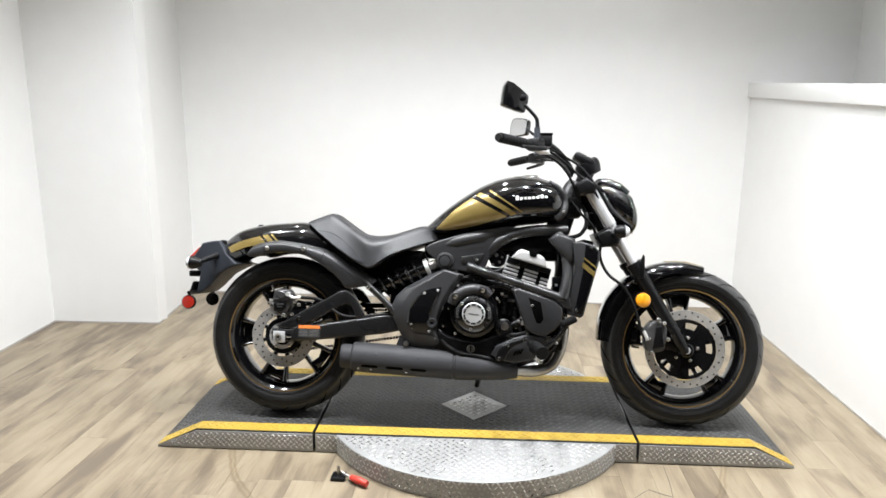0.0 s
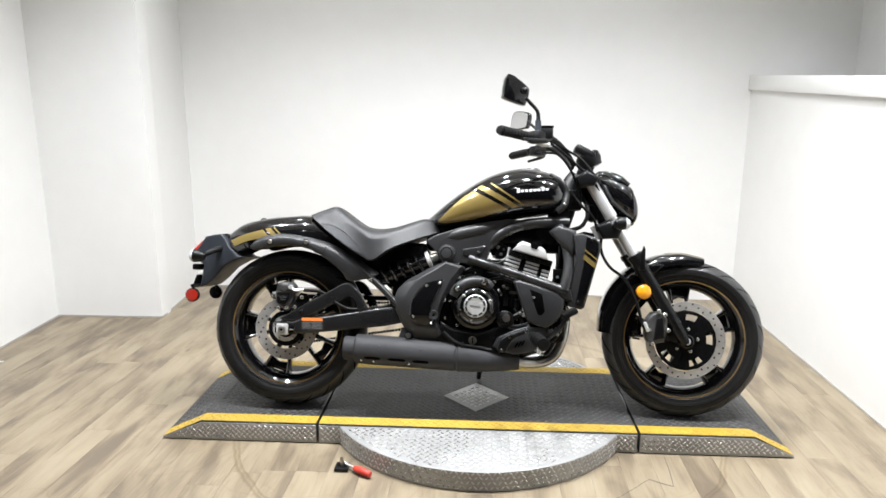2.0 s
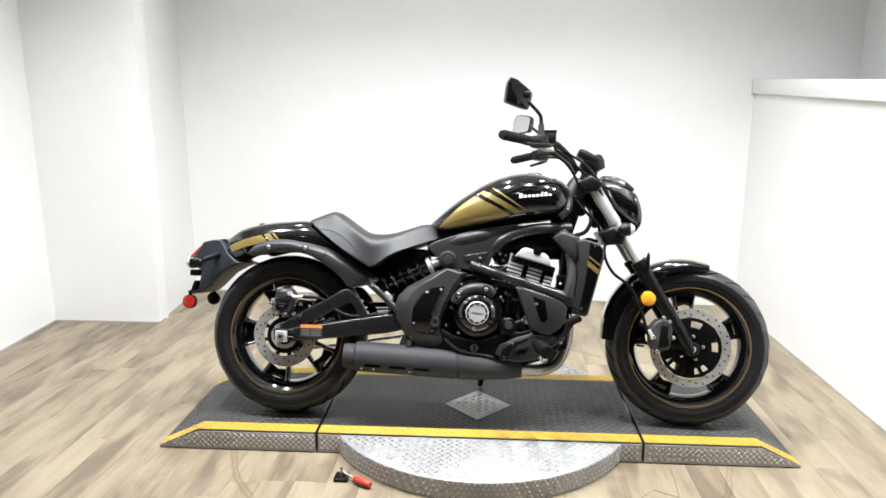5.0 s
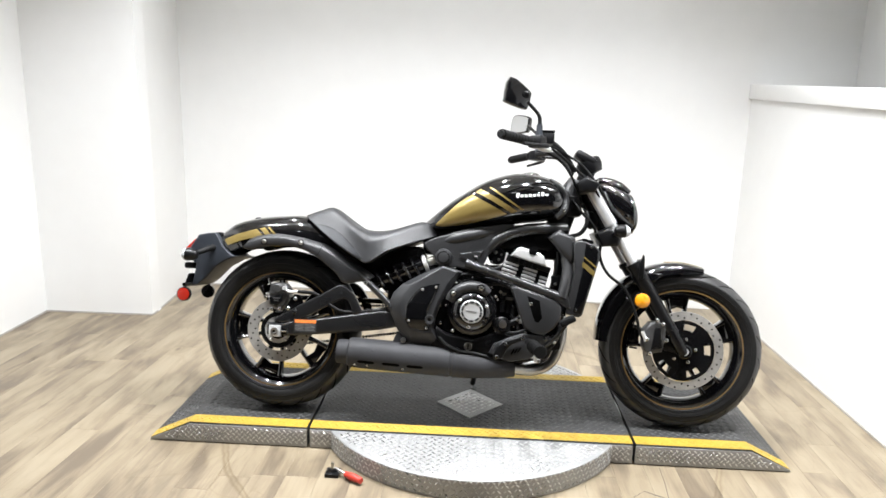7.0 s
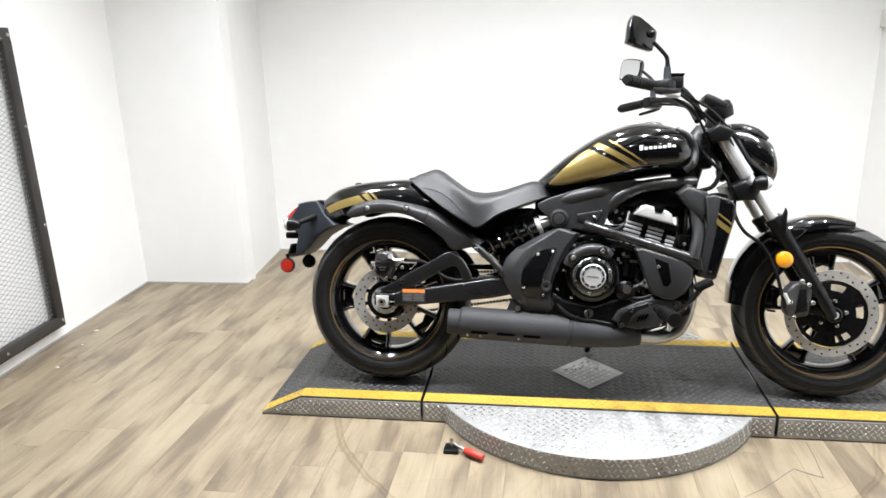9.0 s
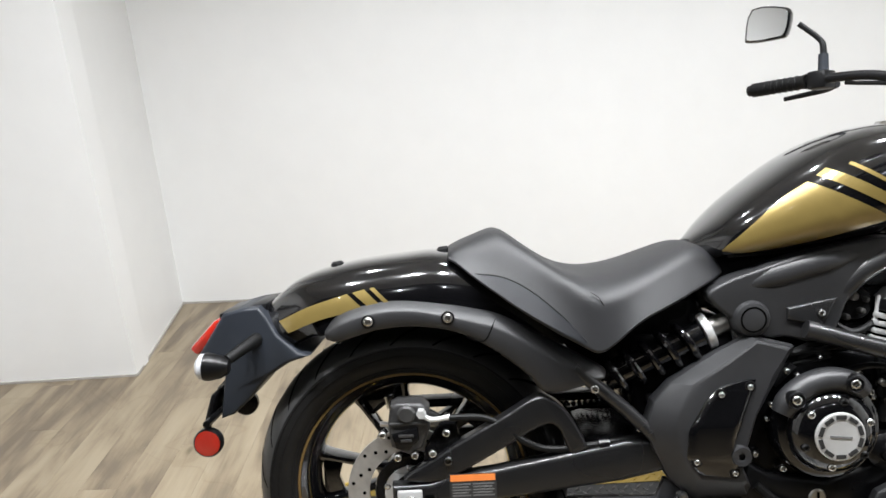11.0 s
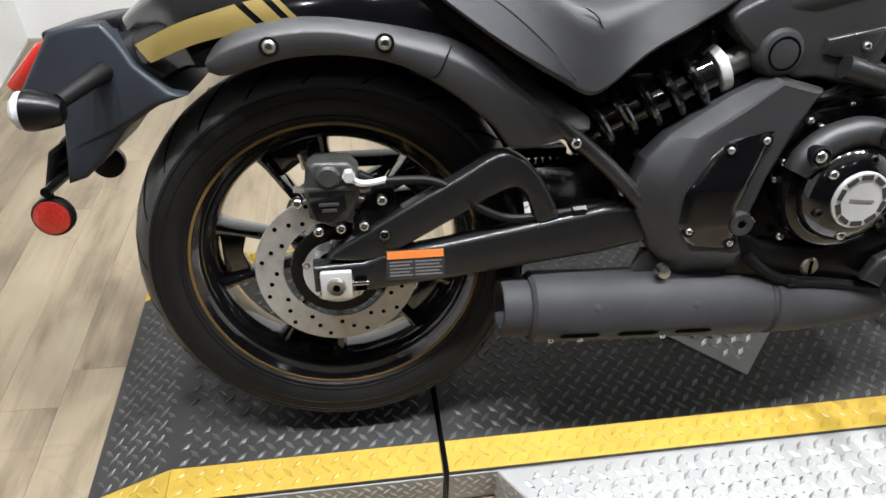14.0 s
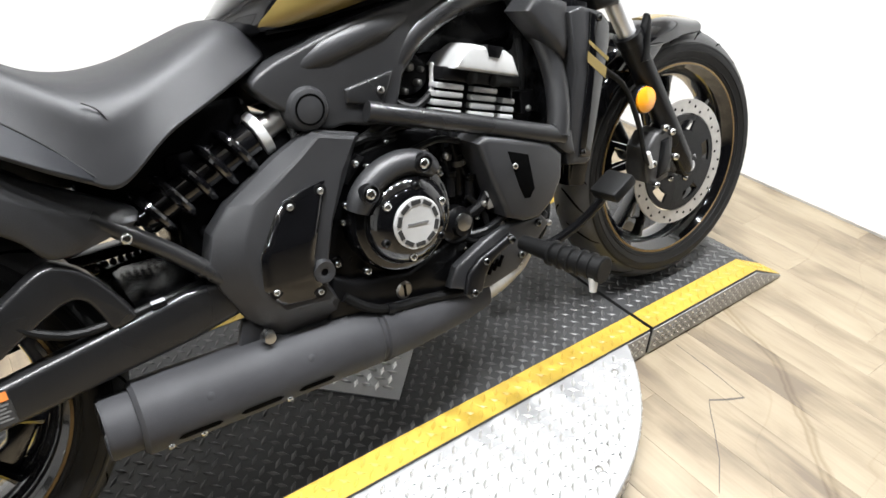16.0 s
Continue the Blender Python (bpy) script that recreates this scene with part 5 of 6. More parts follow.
for x in (-0.014, 0.038):
    b2 = lathe([(0, 0.004), (0.012, 0.003), (0.013, -0.004)], (x - 0.02, -0.129, 0.044), 16)
    b2.transform(TILT_M)
    part("fin_boss", b2, SATIN, cyl)
part("spark_lead", tube([(0.862, -0.095, 0.560), (0.872, -0.100, 0.605), (0.880, -0.095, 0.650)], 0.0042, 8), ALLOY, engine, "bright cable sleeve")
part("throttle_body", lathe([(0.0, 0.02), (0.030, 0.02), (0.034, 0.01), (0.034, -0.03), (0, -0.03)], (0.842, -0.070, 0.635), 24), SATIN, engine)
for p, r in (((0.835, -0.096, 0.650), 0.008), ((0.848, -0.098, 0.622), 0.006), ((0.858, -0.094, 0.642), 0.005), ((0.820, -0.098, 0.612), 0.006)):
    part("fitting", lathe([(0, 0.008), (r * 0.6, 0.008), (r, 0.004), (r, -0.012)], p, 10), STEEL, engine)
for pts in ([(0.80, -0.09, 0.60), (0.83, -0.105, 0.585), (0.87, -0.10, 0.600)], [(0.79, -0.085, 0.575), (0.85, -0.11, 0.555), (0.90, -0.10, 0.530)], [(0.66, -0.10, 0.57), (0.70, -0.12, 0.555), (0.76, -0.115, 0.572), (0.82, -0.10, 0.56)], [(0.68, -0.11, 0.545), (0.73, -0.125, 0.560), (0.80, -0.11, 0.545)]):
    part("hose", tube(pts, 0.0065, 9), SOFT_RUBBER, engine)
part("airbox", box(0.72, 1.07, -0.085, 0.085, 0.66, 0.76, 0.02), MATTE, bike)
part("oil_filter_area", box(1.02, 1.10, -0.10, 0.10, 0.28, 0.45, 0.02), MATTE, engine)
part("wire_loom", tube([(1.075, -0.09, 0.66), (1.072, -0.10, 0.60), (1.066, -0.10, 0.545)], 0.006, 8), SOFT_RUBBER, engine)
part("sensor", box(1.050, 1.085, -0.118, -0.09, 0.530, 0.570, 0.004), SATIN, engine)
bolt((1.066, -0.118, 0.538), 0.006, 0.005, engine)

# side cover
def cover_y(z):
    """How far the side cover stands out: it leans inwards above and below its crease."""
    return 0.166 - 0.15 * max(z - 0.445, 0.0) - 0.13 * max(0.385 - z, 0.0)


def faceted():
    """Flat outer face, with broad facets falling away to the outline."""
    outer = [(0.636, 0.592), (0.712, 0.570), (0.675, 0.511), (0.636, 0.450), (0.618, 0.395), (0.612, 0.350), (0.630, 0.305), (0.624, 0.284), (0.526, 0.283), (0.474, 0.336), (0.445, 0.400), (0.438, 0.440), (0.452, 0.480), (0.485, 0.514), (0.575, 0.565)]
    face = [(0.638, 0.587), (0.694, 0.572), (0.660, 0.526), (0.624, 0.455), (0.606, 0.395), (0.600, 0.355), (0.610, 0.334), (0.602, 0.329), (0.528, 0.338), (0.500, 0.372), (0.488, 0.408), (0.485, 0.442), (0.496, 0.475), (0.520, 0.514), (0.588, 0.554)]
    bm = bmesh.new()
    mid = [(a[0] * 0.12 + b[0] * 0.88, a[1] * 0.12 + b[1] * 0.88) for a, b in zip(outer, face)]
    inner = [(0.57 + (x - 0.57) * 0.97, 0.43 + (z - 0.43) * 0.97) for x, z in face]
    rings(bm, [[(x, -0.105, z) for x, z in outer], [(x, 0.026 - cover_y(z), z) for x, z in outer], [(x * 0.985 + 0.57 * 0.015, 0.022 - cover_y(z), z * 0.985 + 0.43 * 0.015) for x, z in outer], [(x, 0.002 - cover_y(z), z) for x, z in mid], [(x, -cover_y(z), z) for x, z in inner]])
    return bm


sc = part("side_cover", faceted(), GREY, bike, "dark grey angular plastic side cover", sharp=20)


def bulged(outline, lift, swell, n=26, m=12):
    """A panel that fills an outline in the side plane and swells outwards at half height."""
    z0, z1 = min(p[1] for p in outline), max(p[1] for p in outline)
    bm = bmesh.new()
    rows = []
    for i in range(n + 1):
        z = z0 + (z1 - z0) * (0.01 + 0.98 * i / n)
        xs = [p[0] + (q[0] - p[0]) * (z - p[1]) / (q[1] - p[1]) for p, q in zip(outline, outline[1:] + outline[:1]) if (p[1] - z) * (q[1] - z) < 0]
        u = i / n
        rows.append([(min(xs) + (max(xs) - min(xs)) * k / m, -cover_y(z) - lift - swell * (4 * u * (1 - u)) ** 0.8 + (0.006 if k in (0, m) else 0), z) for k in range(m + 1)])
    rings(bm, rows, closed=False)
    return bm


gl = part("gloss_panel", bulged([(0.630, 0.522), (0.627, 0.508), (0.602, 0.452), (0.588, 0.412), (0.596, 0.343), (0.522, 0.348), (0.501, 0.385), (0.505, 0.437), (0.538, 0.485), (0.564, 0.510)], 0.0012, 0.0045), ENAMEL, sc, "gloss black inset panel", sharp=60)
part("grommet", lathe([(0.006, 0.002), (0.011, 0.004), (0.017, 0.004), (0.020, -0.010)], (0.596, -cover_y(0.385) - 0.004, 0.385), 24), GREY, sc)
for x, z in ((0.565, 0.497), (0.617, 0.508), (0.517, 0.378), (0.586, 0.353)):
    part("screw_pad", lathe([(0.010, -0.004), (0.010, 0.001), (0, 0.001)], (x, -cover_y(z) - 0.003, z), 14), SATIN, gl)
    bolt((x, -cover_y(z) - 0.004, z), 0.0055, 0.004, gl)
part("side_cover", plate([(0.626, 0.596), (0.690, 0.575), (0.644, 0.340), (0.640, 0.290), (0.522, 0.298), (0.440, 0.468), (0.490, 0.524)], 0.110, 0.165, 0.014, 3), GREY, bike, "dark grey angular plastic side cover")
part("battery_box", box(0.42, 0.62, -0.095, 0.095, 0.36, 0.60, 0.02), MATTE, bike)
part("pivot_bolt", lathe([(0, 0.006), (0.009, 0.005), (0.012, -0.01)], (0.497, -0.150, 0.302), 20), BOLT, bike)

# exhaust
MA, MB = Vector((0.246, -0.126, 0.246)), Vector((0.925, -0.112, 0.212))
md = (MB - MA).normalized()
exhaust = part("exhaust", lathe([(0.036, 0.040), (0.050, 0.042), (0.056, 0.048), (0.0575, 0.10), (0.0575, 0.430), (0.0545, 0.434), (0.0545, 0.440), (0.0585, 0.443), (0.0585, 0.452), (0.0572, 0.456), (0.056, 0.50), (0.044, 0.62), (0.033, 0.680), (0.0, 0.682)], MA, 48, md), SILENCER, bike, "matte dark grey low-slung exhaust silencer")
part("end_cap", lathe([(0.030, 0.030), (0.033, 0.0), (0.0435, -0.001), (0.046, 0.004), (0.046, 0.045)], MA, 40, md), SILENCER, exhaust, "dull grey outlet sleeve")
part("outlet", lathe([(0.031, 0.02), (0.0, 0.02)], MA, 32, md), DARK, exhaust)
ms = Vector((0, -1, 0))
ms = (ms - md * ms.dot(md)).normalized()
mu = md.cross(ms)
mu = mu if mu.z > 0 else -mu
# Dark strips on the shell paint the shade inside its slots.
for a, b in ((0.085, 0.150), (0.178, 0.246), (0.272, 0.335)):
    o = bmesh.new()
    rows = []
    for k in range(13):
        t = a + (b - a) * k / 12
        hgt = 0.0058 * min(1.0, 2.6 * math.sqrt(max(min(k, 12 - k), 0) / 12) + 0.15)
        ang0 = radians(-26)
        rows.append([MA + md * t + (ms * math.cos(ang0 + d) + mu * math.sin(ang0 + d)) * 0.0582 for d in (-hgt / 0.0575, 0, hgt / 0.0575)])
    rings(o, rows, closed=False)
    part("slot_shade", o, DARK, exhaust, "dark strip painting a shaded gap in the heat shield")
for t in (0.075, 0.122, 0.258):
    q = MA + md * t + (ms * math.cos(radians(-42)) + mu * math.sin(radians(-42))) * 0.0575
    bolt(q, 0.0055, 0.004, exhaust, axis=ms * math.cos(radians(-42)) + mu * math.sin(radians(-42)))
for t in (0.14, 0.30):
    part("scuff", lathe([(0.0, 0.0006), (0.006, 0.0003), (0.008, -0.001)], MA + md * t + (ms * 0.92 + mu * 0.39) * 0.0573, 10, ms * 0.92 + mu * 0.39), SILENCER, exhaust)
part("hanger", plate([(0.470, 0.330), (0.520, 0.330), (0.540, 0.285), (0.455, 0.290)], -0.125, -0.110, 0.004), SILENCER, exhaust)
part("header_pipe", tube([(1.070, -0.05, 0.50), (1.102, -0.065, 0.400), (1.098, -0.070, 0.310), (1.064, -0.075, 0.232), (1.000, -0.085, 0.202), (0.915, -0.120, 0.208)], 0.0185, 18), STEEL, exhaust, "bare steel header pipe")
part("header_pipe", tube([(1.060, 0.04, 0.48), (1.085, 0.03, 0.34), (1.040, 0.01, 0.215), (0.93, -0.06, 0.200), (0.88, -0.10, 0.21)], 0.0185, 18), STEEL, exhaust)

# pegs and pedal
hanger = part("footpeg_bracket", plate([(0.822, 0.272), (0.840, 0.306), (0.905, 0.336), (0.947, 0.350), (1.045, 0.346), (1.060, 0.325), (1.020, 0.292), (0.976, 0.256), (0.911, 0.243), (0.870, 0.250)], -0.168, -0.146, 0.006, 3), GREY, bike, "dark grey cast footpeg bracket")
part("heel_plate", plate([(0.838, 0.262), (0.848, 0.298), (0.874, 0.319), (0.948, 0.345), (0.959, 0.332), (0.906, 0.308), (0.888, 0.288), (0.874, 0.256), (0.848, 0.250)], -0.194, -0.178, 0.007, 3), SATIN, hanger)
for x, z in ((0.854, 0.262), (0.885, 0.312), (0.945, 0.335), (1.030, 0.335), (0.985, 0.285)):
    bolt((x, -0.169 if x > 0.96 else -0.194, z), 0.0075, 0.006, hanger, DARK_BOLT)
for k in range(3):
    # Dark bars on the bracket paint its shaded vents.
    part("vent_shade", box(-0.011, 0.011, -0.002, 0.002, -0.0026, 0.0026, 0.0, Matrix.Translation((0.912 + 0.012 * k, -0.1690, 0.280 + 0.004 * k)) @ Matrix.Rotation(radians(-60), 4, "Y")), DARK, hanger)
peg = part("footpeg", tube([(0.968, -0.195, 0.322), (0.985, -0.290, 0.314), (0.998, -0.365, 0.308)], [0.014, 0.020, 0.021], 16, 4), SOFT_RUBBER, bike, "ribbed rubber footpeg")
for k in range(6):
    q = Vector((0.980, -0.262, 0.3165)).lerp(Vector((0.998, -0.360, 0.3085)), k / 5)
    part("rib", lathe([(0.020, -0.005), (0.0235, -0.003), (0.0235, 0.003), (0.020, 0.005)], q, 18, (0.17, -0.98, -0.08)), SOFT_RUBBER, peg)
part("feeler", tube([(0.985, -0.352, 0.296), (0.982, -0.353, 0.272)], [0.009, 0.006], 10, 1), ALLOY, peg, "bright metal feeler tip")
pedal = part("brake_pedal", tube([(0.995, -0.190, 0.296), (1.030, -0.225, 0.318), (1.065, -0.262, 0.360), (1.090, -0.286, 0.402)], 0.0085, 10), SATIN, bike, "black brake pedal with rubber pad")
part("pedal_pad", box(-0.028, 0.028, -0.030, 0.030, -0.010, 0.012, 0.006, Matrix.Translation((1.095, -0.296, 0.414)) @ Matrix.Rotation(radians(-28), 4, "Y")), SOFT_RUBBER, pedal)
part("side_stand", tube([(0.80, 0.10, 0.235), (0.78, 0.19, 0.16), (0.765, 0.285, 0.078)], 0.012, 12, 3), SATIN, bike, "black side stand")

# lower air duct and radiator shroud
duct = part("air_duct", plate([(0.894, 0.521), (0.915, 0.529), (1.058, 0.487), (1.090, 0.458), (1.086, 0.410), (1.062, 0.372), (1.024, 0.346), (0.988, 0.351), (0.950, 0.369), (0.930, 0.422)], -0.184, -0.110, 0.010, 3, taper=0.03), GREY, bike, "dark grey plastic air duct")
# A near-black plate on the face paints the duct's shaded mouth.
part("duct_shade", plate([(0.956, 0.494), (1.005, 0.476), (1.016, 0.410), (1.003, 0.394), (0.988, 0.397), (0.977, 0.425)], -0.1852, -0.170, 0.004, 2), DARK, duct)
bolt((0.972, -0.1850, 0.462), 0.006, 0.003, duct)
RADM = [(1.118, 0.700), (1.150, 0.706), (1.200, 0.690), (1.218, 0.671), (1.219, 0.640), (1.162, 0.428), (1.150, 0.420), (1.104, 0.430), (1.100, 0.455), (1.130, 0.600)]
for s in (-1, 1):
    shroud = part("radiator_shroud", plate(RADM, s * 0.180, s * 0.128, 0.006, 3), GREY, bike, "dark radiator shroud with gloss panel and gold stripes")
    if s < 0:
        part("gloss_insert", plate([(1.166, 0.695), (1.198, 0.684), (1.212, 0.667), (1.212, 0.640), (1.157, 0.433), (1.128, 0.440), (1.158, 0.600)], -0.1845, -0.175, 0.003, 2), GLOSS, shroud, "gloss black shroud panel")
        part("gold_stripe", plate([(1.156, 0.629), (1.154, 0.610), (1.198, 0.574), (1.203, 0.592)], -0.1852, -0.184, 0.0), GOLD, shroud)
        part("gold_pinstripe", plate([(1.160, 0.648), (1.159, 0.641), (1.206, 0.603), (1.208, 0.610)], -0.1852, -0.184, 0.0), GOLD, shroud)
        for x, z in ((1.186, 0.682), (1.136, 0.448)):
            bolt((x, -0.185, z), 0.0065, 0.004, shroud, DARK_BOLT)
part("radiator", box(-0.022, 0.022, -0.145, 0.145, -0.145, 0.145, 0.006, Matrix.Translation((1.150, 0, 0.570)) @ Matrix.Rotation(radians(12), 4, "Y")), MATTE, bike, "black radiator core")
part("shoulder_panel", plate([(1.030, 0.712), (1.062, 0.740), (1.130, 0.716), (1.132, 0.660), (1.118, 0.615), (1.085, 0.650)], -0.172, -0.100, 0.016, 3), GREY, bike, "dark grey shoulder panel")

# front fork, steered
def leg(s):
    """One fork leg: chrome tube above, black slider below."""
    at = lambda z: Vector((1.190 + (0.915 - z) * 0.606, s * 0.096, z))
    f = part("fork_slider", steered(tube([at(0.630), at(0.600), at(0.45), at(0.335), (1.563, s * 0.090, 0.299)], [0.027, 0.0265, 0.0255, 0.024, 0.020], 20, 2)), SATIN, bike, "black fork slider")
    part("stanchion", steered(tube([at(0.62), at(0.93)], 0.0195, 20, 1)), POLISHED, f, "polished chrome fork tube")
    part("seal", steered(lathe([(0.0205, -0.010), (0.029, -0.008), (0.030, 0.004), (0.0285, 0.012), (0.02, 0.012)], at(0.625), 24, RAKE, closed=True)), SATIN, f)
    part("upper_sleeve", steered(tube([at(0.775), at(0.905)], 0.0240, 20, 1)), POLISHED, f, "bright silver upper fork sleeve")
    part("axle_clamp", steered(lathe([(0.027, -0.018), (0.027, 0.014), (0.022, 0.018), (0.014, 0.018), (0.012, 0.012), (0, 0.012)], (1.5655, s * 0.088, 0.3065), 28, (0, s, 0))), SATIN, f)
    part("axle_end", steered(lathe([(0.0, 0.006), (0.006, 0.006), (0.008, 0.012), (0.0135, 0.012), (0.0135, 0)], (1.5655, s * 0.096, 0.3065), 24, (0, s, 0))), ALLOY, f)
    r = part("amber_reflector", steered(lathe([(0, 0.012), (0.020, 0.010), (0.027, 0.006), (0.0285, 0.0), (0.0285, -0.004)], (1.399, s * 0.114, 0.493), 36, (0, s, 0))), AMBER, bike, "round amber side reflector")
    part("reflector_base", steered(lathe([(0.029, 0.003), (0.0305, 0.001), (0.0305, -0.010), (0, -0.012)], (1.399, s * 0.113, 0.493), 30, (0, s, 0))), SATIN, r)
    part("guard_fin", steered(plate([(1.378, 0.575), (1.386, 0.640), (1.396, 0.668), (1.402, 0.655), (1.400, 0.575)], s * 0.125, s * 0.105, 0.004)), SATIN, f)
    ind = part("front_indicator", steered(lathe([(0, 0.030), (0.016, 0.027), (0.024, 0.012), (0.025, -0.004), (0.016, -0.022), (0, -0.028)], (1.300, s * 0.185, 0.750), 24, (1, 0, 0))), SATIN, bike, "small front indicator with pale lens")
    part("lens", steered(lathe([(0, 0.034), (0.014, 0.031), (0.0245, 0.016)], (1.300, s * 0.185, 0.750), 24, (1, 0, 0))), CLEAR, ind)
    part("stem", steered(tube([(1.29, s * 0.165, 0.745), (1.27, s * 0.12, 0.735)], 0.008, 8, 1)), SATIN, ind)


leg(-1)
leg(1)
part("lower_yoke", steered(plate([(1.215, 0.740), (1.262, 0.765), (1.315, 0.735), (1.300, 0.695), (1.240, 0.690)], -0.140, 0.140, 0.014, 3)), SATIN, bike, "black lower fork yoke")
part("upper_yoke", steered(plate([(1.130, 0.925), (1.175, 0.955), (1.225, 0.925), (1.205, 0.895), (1.150, 0.890)], -0.140, 0.140, 0.012, 3)), SATIN, bike, "black upper fork yoke")
part("fork_brace", steered(tube([(1.395, -0.10, 0.585), (1.402, -0.04, 0.630), (1.402, 0.04, 0.630), (1.395, 0.10, 0.585)], 0.012, 10)), SATIN, bike)


def bowl(sections, power=2.3, n=40):
    """Rounded sections, each between a top and a bottom point (x, z) and with a half width, joined into a shell."""
    bm = bmesh.new()
    tops, lows, wide = (curve_points(p, 5) for p in ([(x, z, 0) for (x, z), q, w in sections], [(x, z, 0) for t, (x, z), w in sections], [(w, 0, 0) for t, q, w in sections]))
    rows = []
    for t, q, w in zip(tops, lows, wide):
        row = []
        for k in range(n):
            a = 2 * math.pi * k / n
            c, v = math.cos(a), math.sin(a)
            u = 0.5 + 0.5 * math.copysign(abs(v) ** (2 / power), v)
            p = q.lerp(t, u)
            row.append((p.x, w.x * math.copysign(abs(c) ** (2 / power), c), p.y))
        rows.append(row)
    rings(bm, rows)
    return bm


lamp_shell = part("headlamp", steered(bowl([((1.216, 0.935), (1.224, 0.880), 0.030), ((1.232, 0.952), (1.240, 0.842), 0.066), ((1.270, 0.953), (1.272, 0.806), 0.090), ((1.312, 0.934), (1.308, 0.776), 0.099), ((1.338, 0.914), (1.340, 0.756), 0.101), ((1.352, 0.898), (1.360, 0.748), 0.098)])), GLOSS, bike, "gloss black headlamp shell", sharp=60)
part("lens", steered(bowl([((1.350, 0.892), (1.358, 0.756), 0.090), ((1.366, 0.876), (1.374, 0.758), 0.086), ((1.378, 0.842), (1.383, 0.778), 0.060), ((1.381, 0.822), (1.384, 0.800), 0.020)])), GLOSS, lamp_shell, "dark clear headlamp lens", sharp=60)
part("bezel", steered(bowl([((1.346, 0.906), (1.353, 0.744), 0.1020), ((1.352, 0.902), (1.361, 0.743), 0.1035), ((1.359, 0.895), (1.367, 0.746), 0.1000)])), GLOSS, lamp_shell, sharp=60)
part("cowl", steered(arch([(1.226, 0.962), (1.268, 0.962), (1.318, 0.944), (1.354, 0.914)], [0.050, 0.072, 0.080, 0.072], [0.022, 0.030, 0.032, 0.026], 0.004, 14)), GLOSS, lamp_shell, "gloss black cowl over the headlamp")
meter = part("instrument", steered(lathe([(0, 0.030), (0.040, 0.030), (0.048, 0.022), (0.050, 0.0), (0.040, -0.030), (0, -0.034)], (1.195, 0.0, 1.005), 36, (-0.45, 0, 0.9))), SATIN, bike, "black round instrument pod")
part("visor", steered(box(-0.045, 0.045, -0.05, 0.05, -0.018, 0.018, 0.014, Matrix.Translation((1.175, 0, 1.035)) @ Matrix.Rotation(radians(28), 4, "Y"))), SATIN, meter)
part("bracket", steered(tube([(1.17, 0, 0.94), (1.19, 0, 0.99)], 0.03, 12, 1)), SATIN, meter)

# front mudguard and brake
FG = [(1.226, 0.330), (1.234, 0.410), (1.268, 0.500), (1.335, 0.578), (1.430, 0.628), (1.530, 0.645), (1.628, 0.628)]
fg = part("front_mudguard", lowered(arch(FG, [0.060, 0.066, 0.072, 0.074, 0.074, 0.072, 0.060], [0.040, 0.050, 0.055, 0.055, 0.052, 0.045, 0.025], 0.005, 16)), GLOSS, bike, "gloss black front mudguard with gold flash")
gf = arch([(1.49, 0.6450), (1.555, 0.6455), (1.628, 0.6295)], [0.030, 0.038, 0.03], [0.0095, 0.0110, 0.006], 0.003, 10)
part("gold_flash", lowered(gf), GOLD, fg)
part("stay", lowered(plate([(1.350, 0.560), (1.400, 0.600), (1.470, 0.600), (1.440, 0.570), (1.395, 0.545)], -0.092, -0.070, 0.005)), GLOSS, fg)
fc = part("front_caliper", lowered(plate([(1.398, 0.330), (1.400, 0.385), (1.425, 0.415), (1.462, 0.418), (1.482, 0.395), (1.480, 0.345), (1.470, 0.305), (1.430, 0.296), (1.405, 0.306)], -0.118, -0.050, 0.009, 3)), CAST, bike, "dark cast front brake caliper")
part("caliper_face", lowered(plate([(1.428, 0.312), (1.470, 0.322), (1.462, 0.400), (1.440, 0.396)], -0.124, -0.112, 0.005)), SATIN, fc)
part("caliper_bracket", lowered(plate([(1.470, 0.400), (1.500, 0.405), (1.530, 0.350), (1.525, 0.300), (1.480, 0.310)], -0.098, -0.082, 0.005)), SATIN, fc)
for x, z in ((1.468, 0.412), (1.482, 0.352), (1.412, 0.352), (1.424, 0.300), (1.446, 0.425)):
    bolt(TURN_M @ Vector((x + 0.009, -0.122, z - 0.003)), 0.0085, 0.008, fc)
part("brake_hose", steered(tube([(1.250, -0.090, 0.735), (1.235, -0.105, 0.660), (1.265, -0.115, 0.590), (1.330, -0.120, 0.535), (1.372, -0.122, 0.450), (1.395, -0.122, 0.370), (1.410, -0.120, 0.350)], 0.0058, 10)), SOFT_RUBBER, bike, "black front brake hose")
part("hose_end", lowered(tube([(1.393, -0.122, 0.380), (1.408, -0.122, 0.346)], 0.0075, 10, 1)), ALLOY, fc)

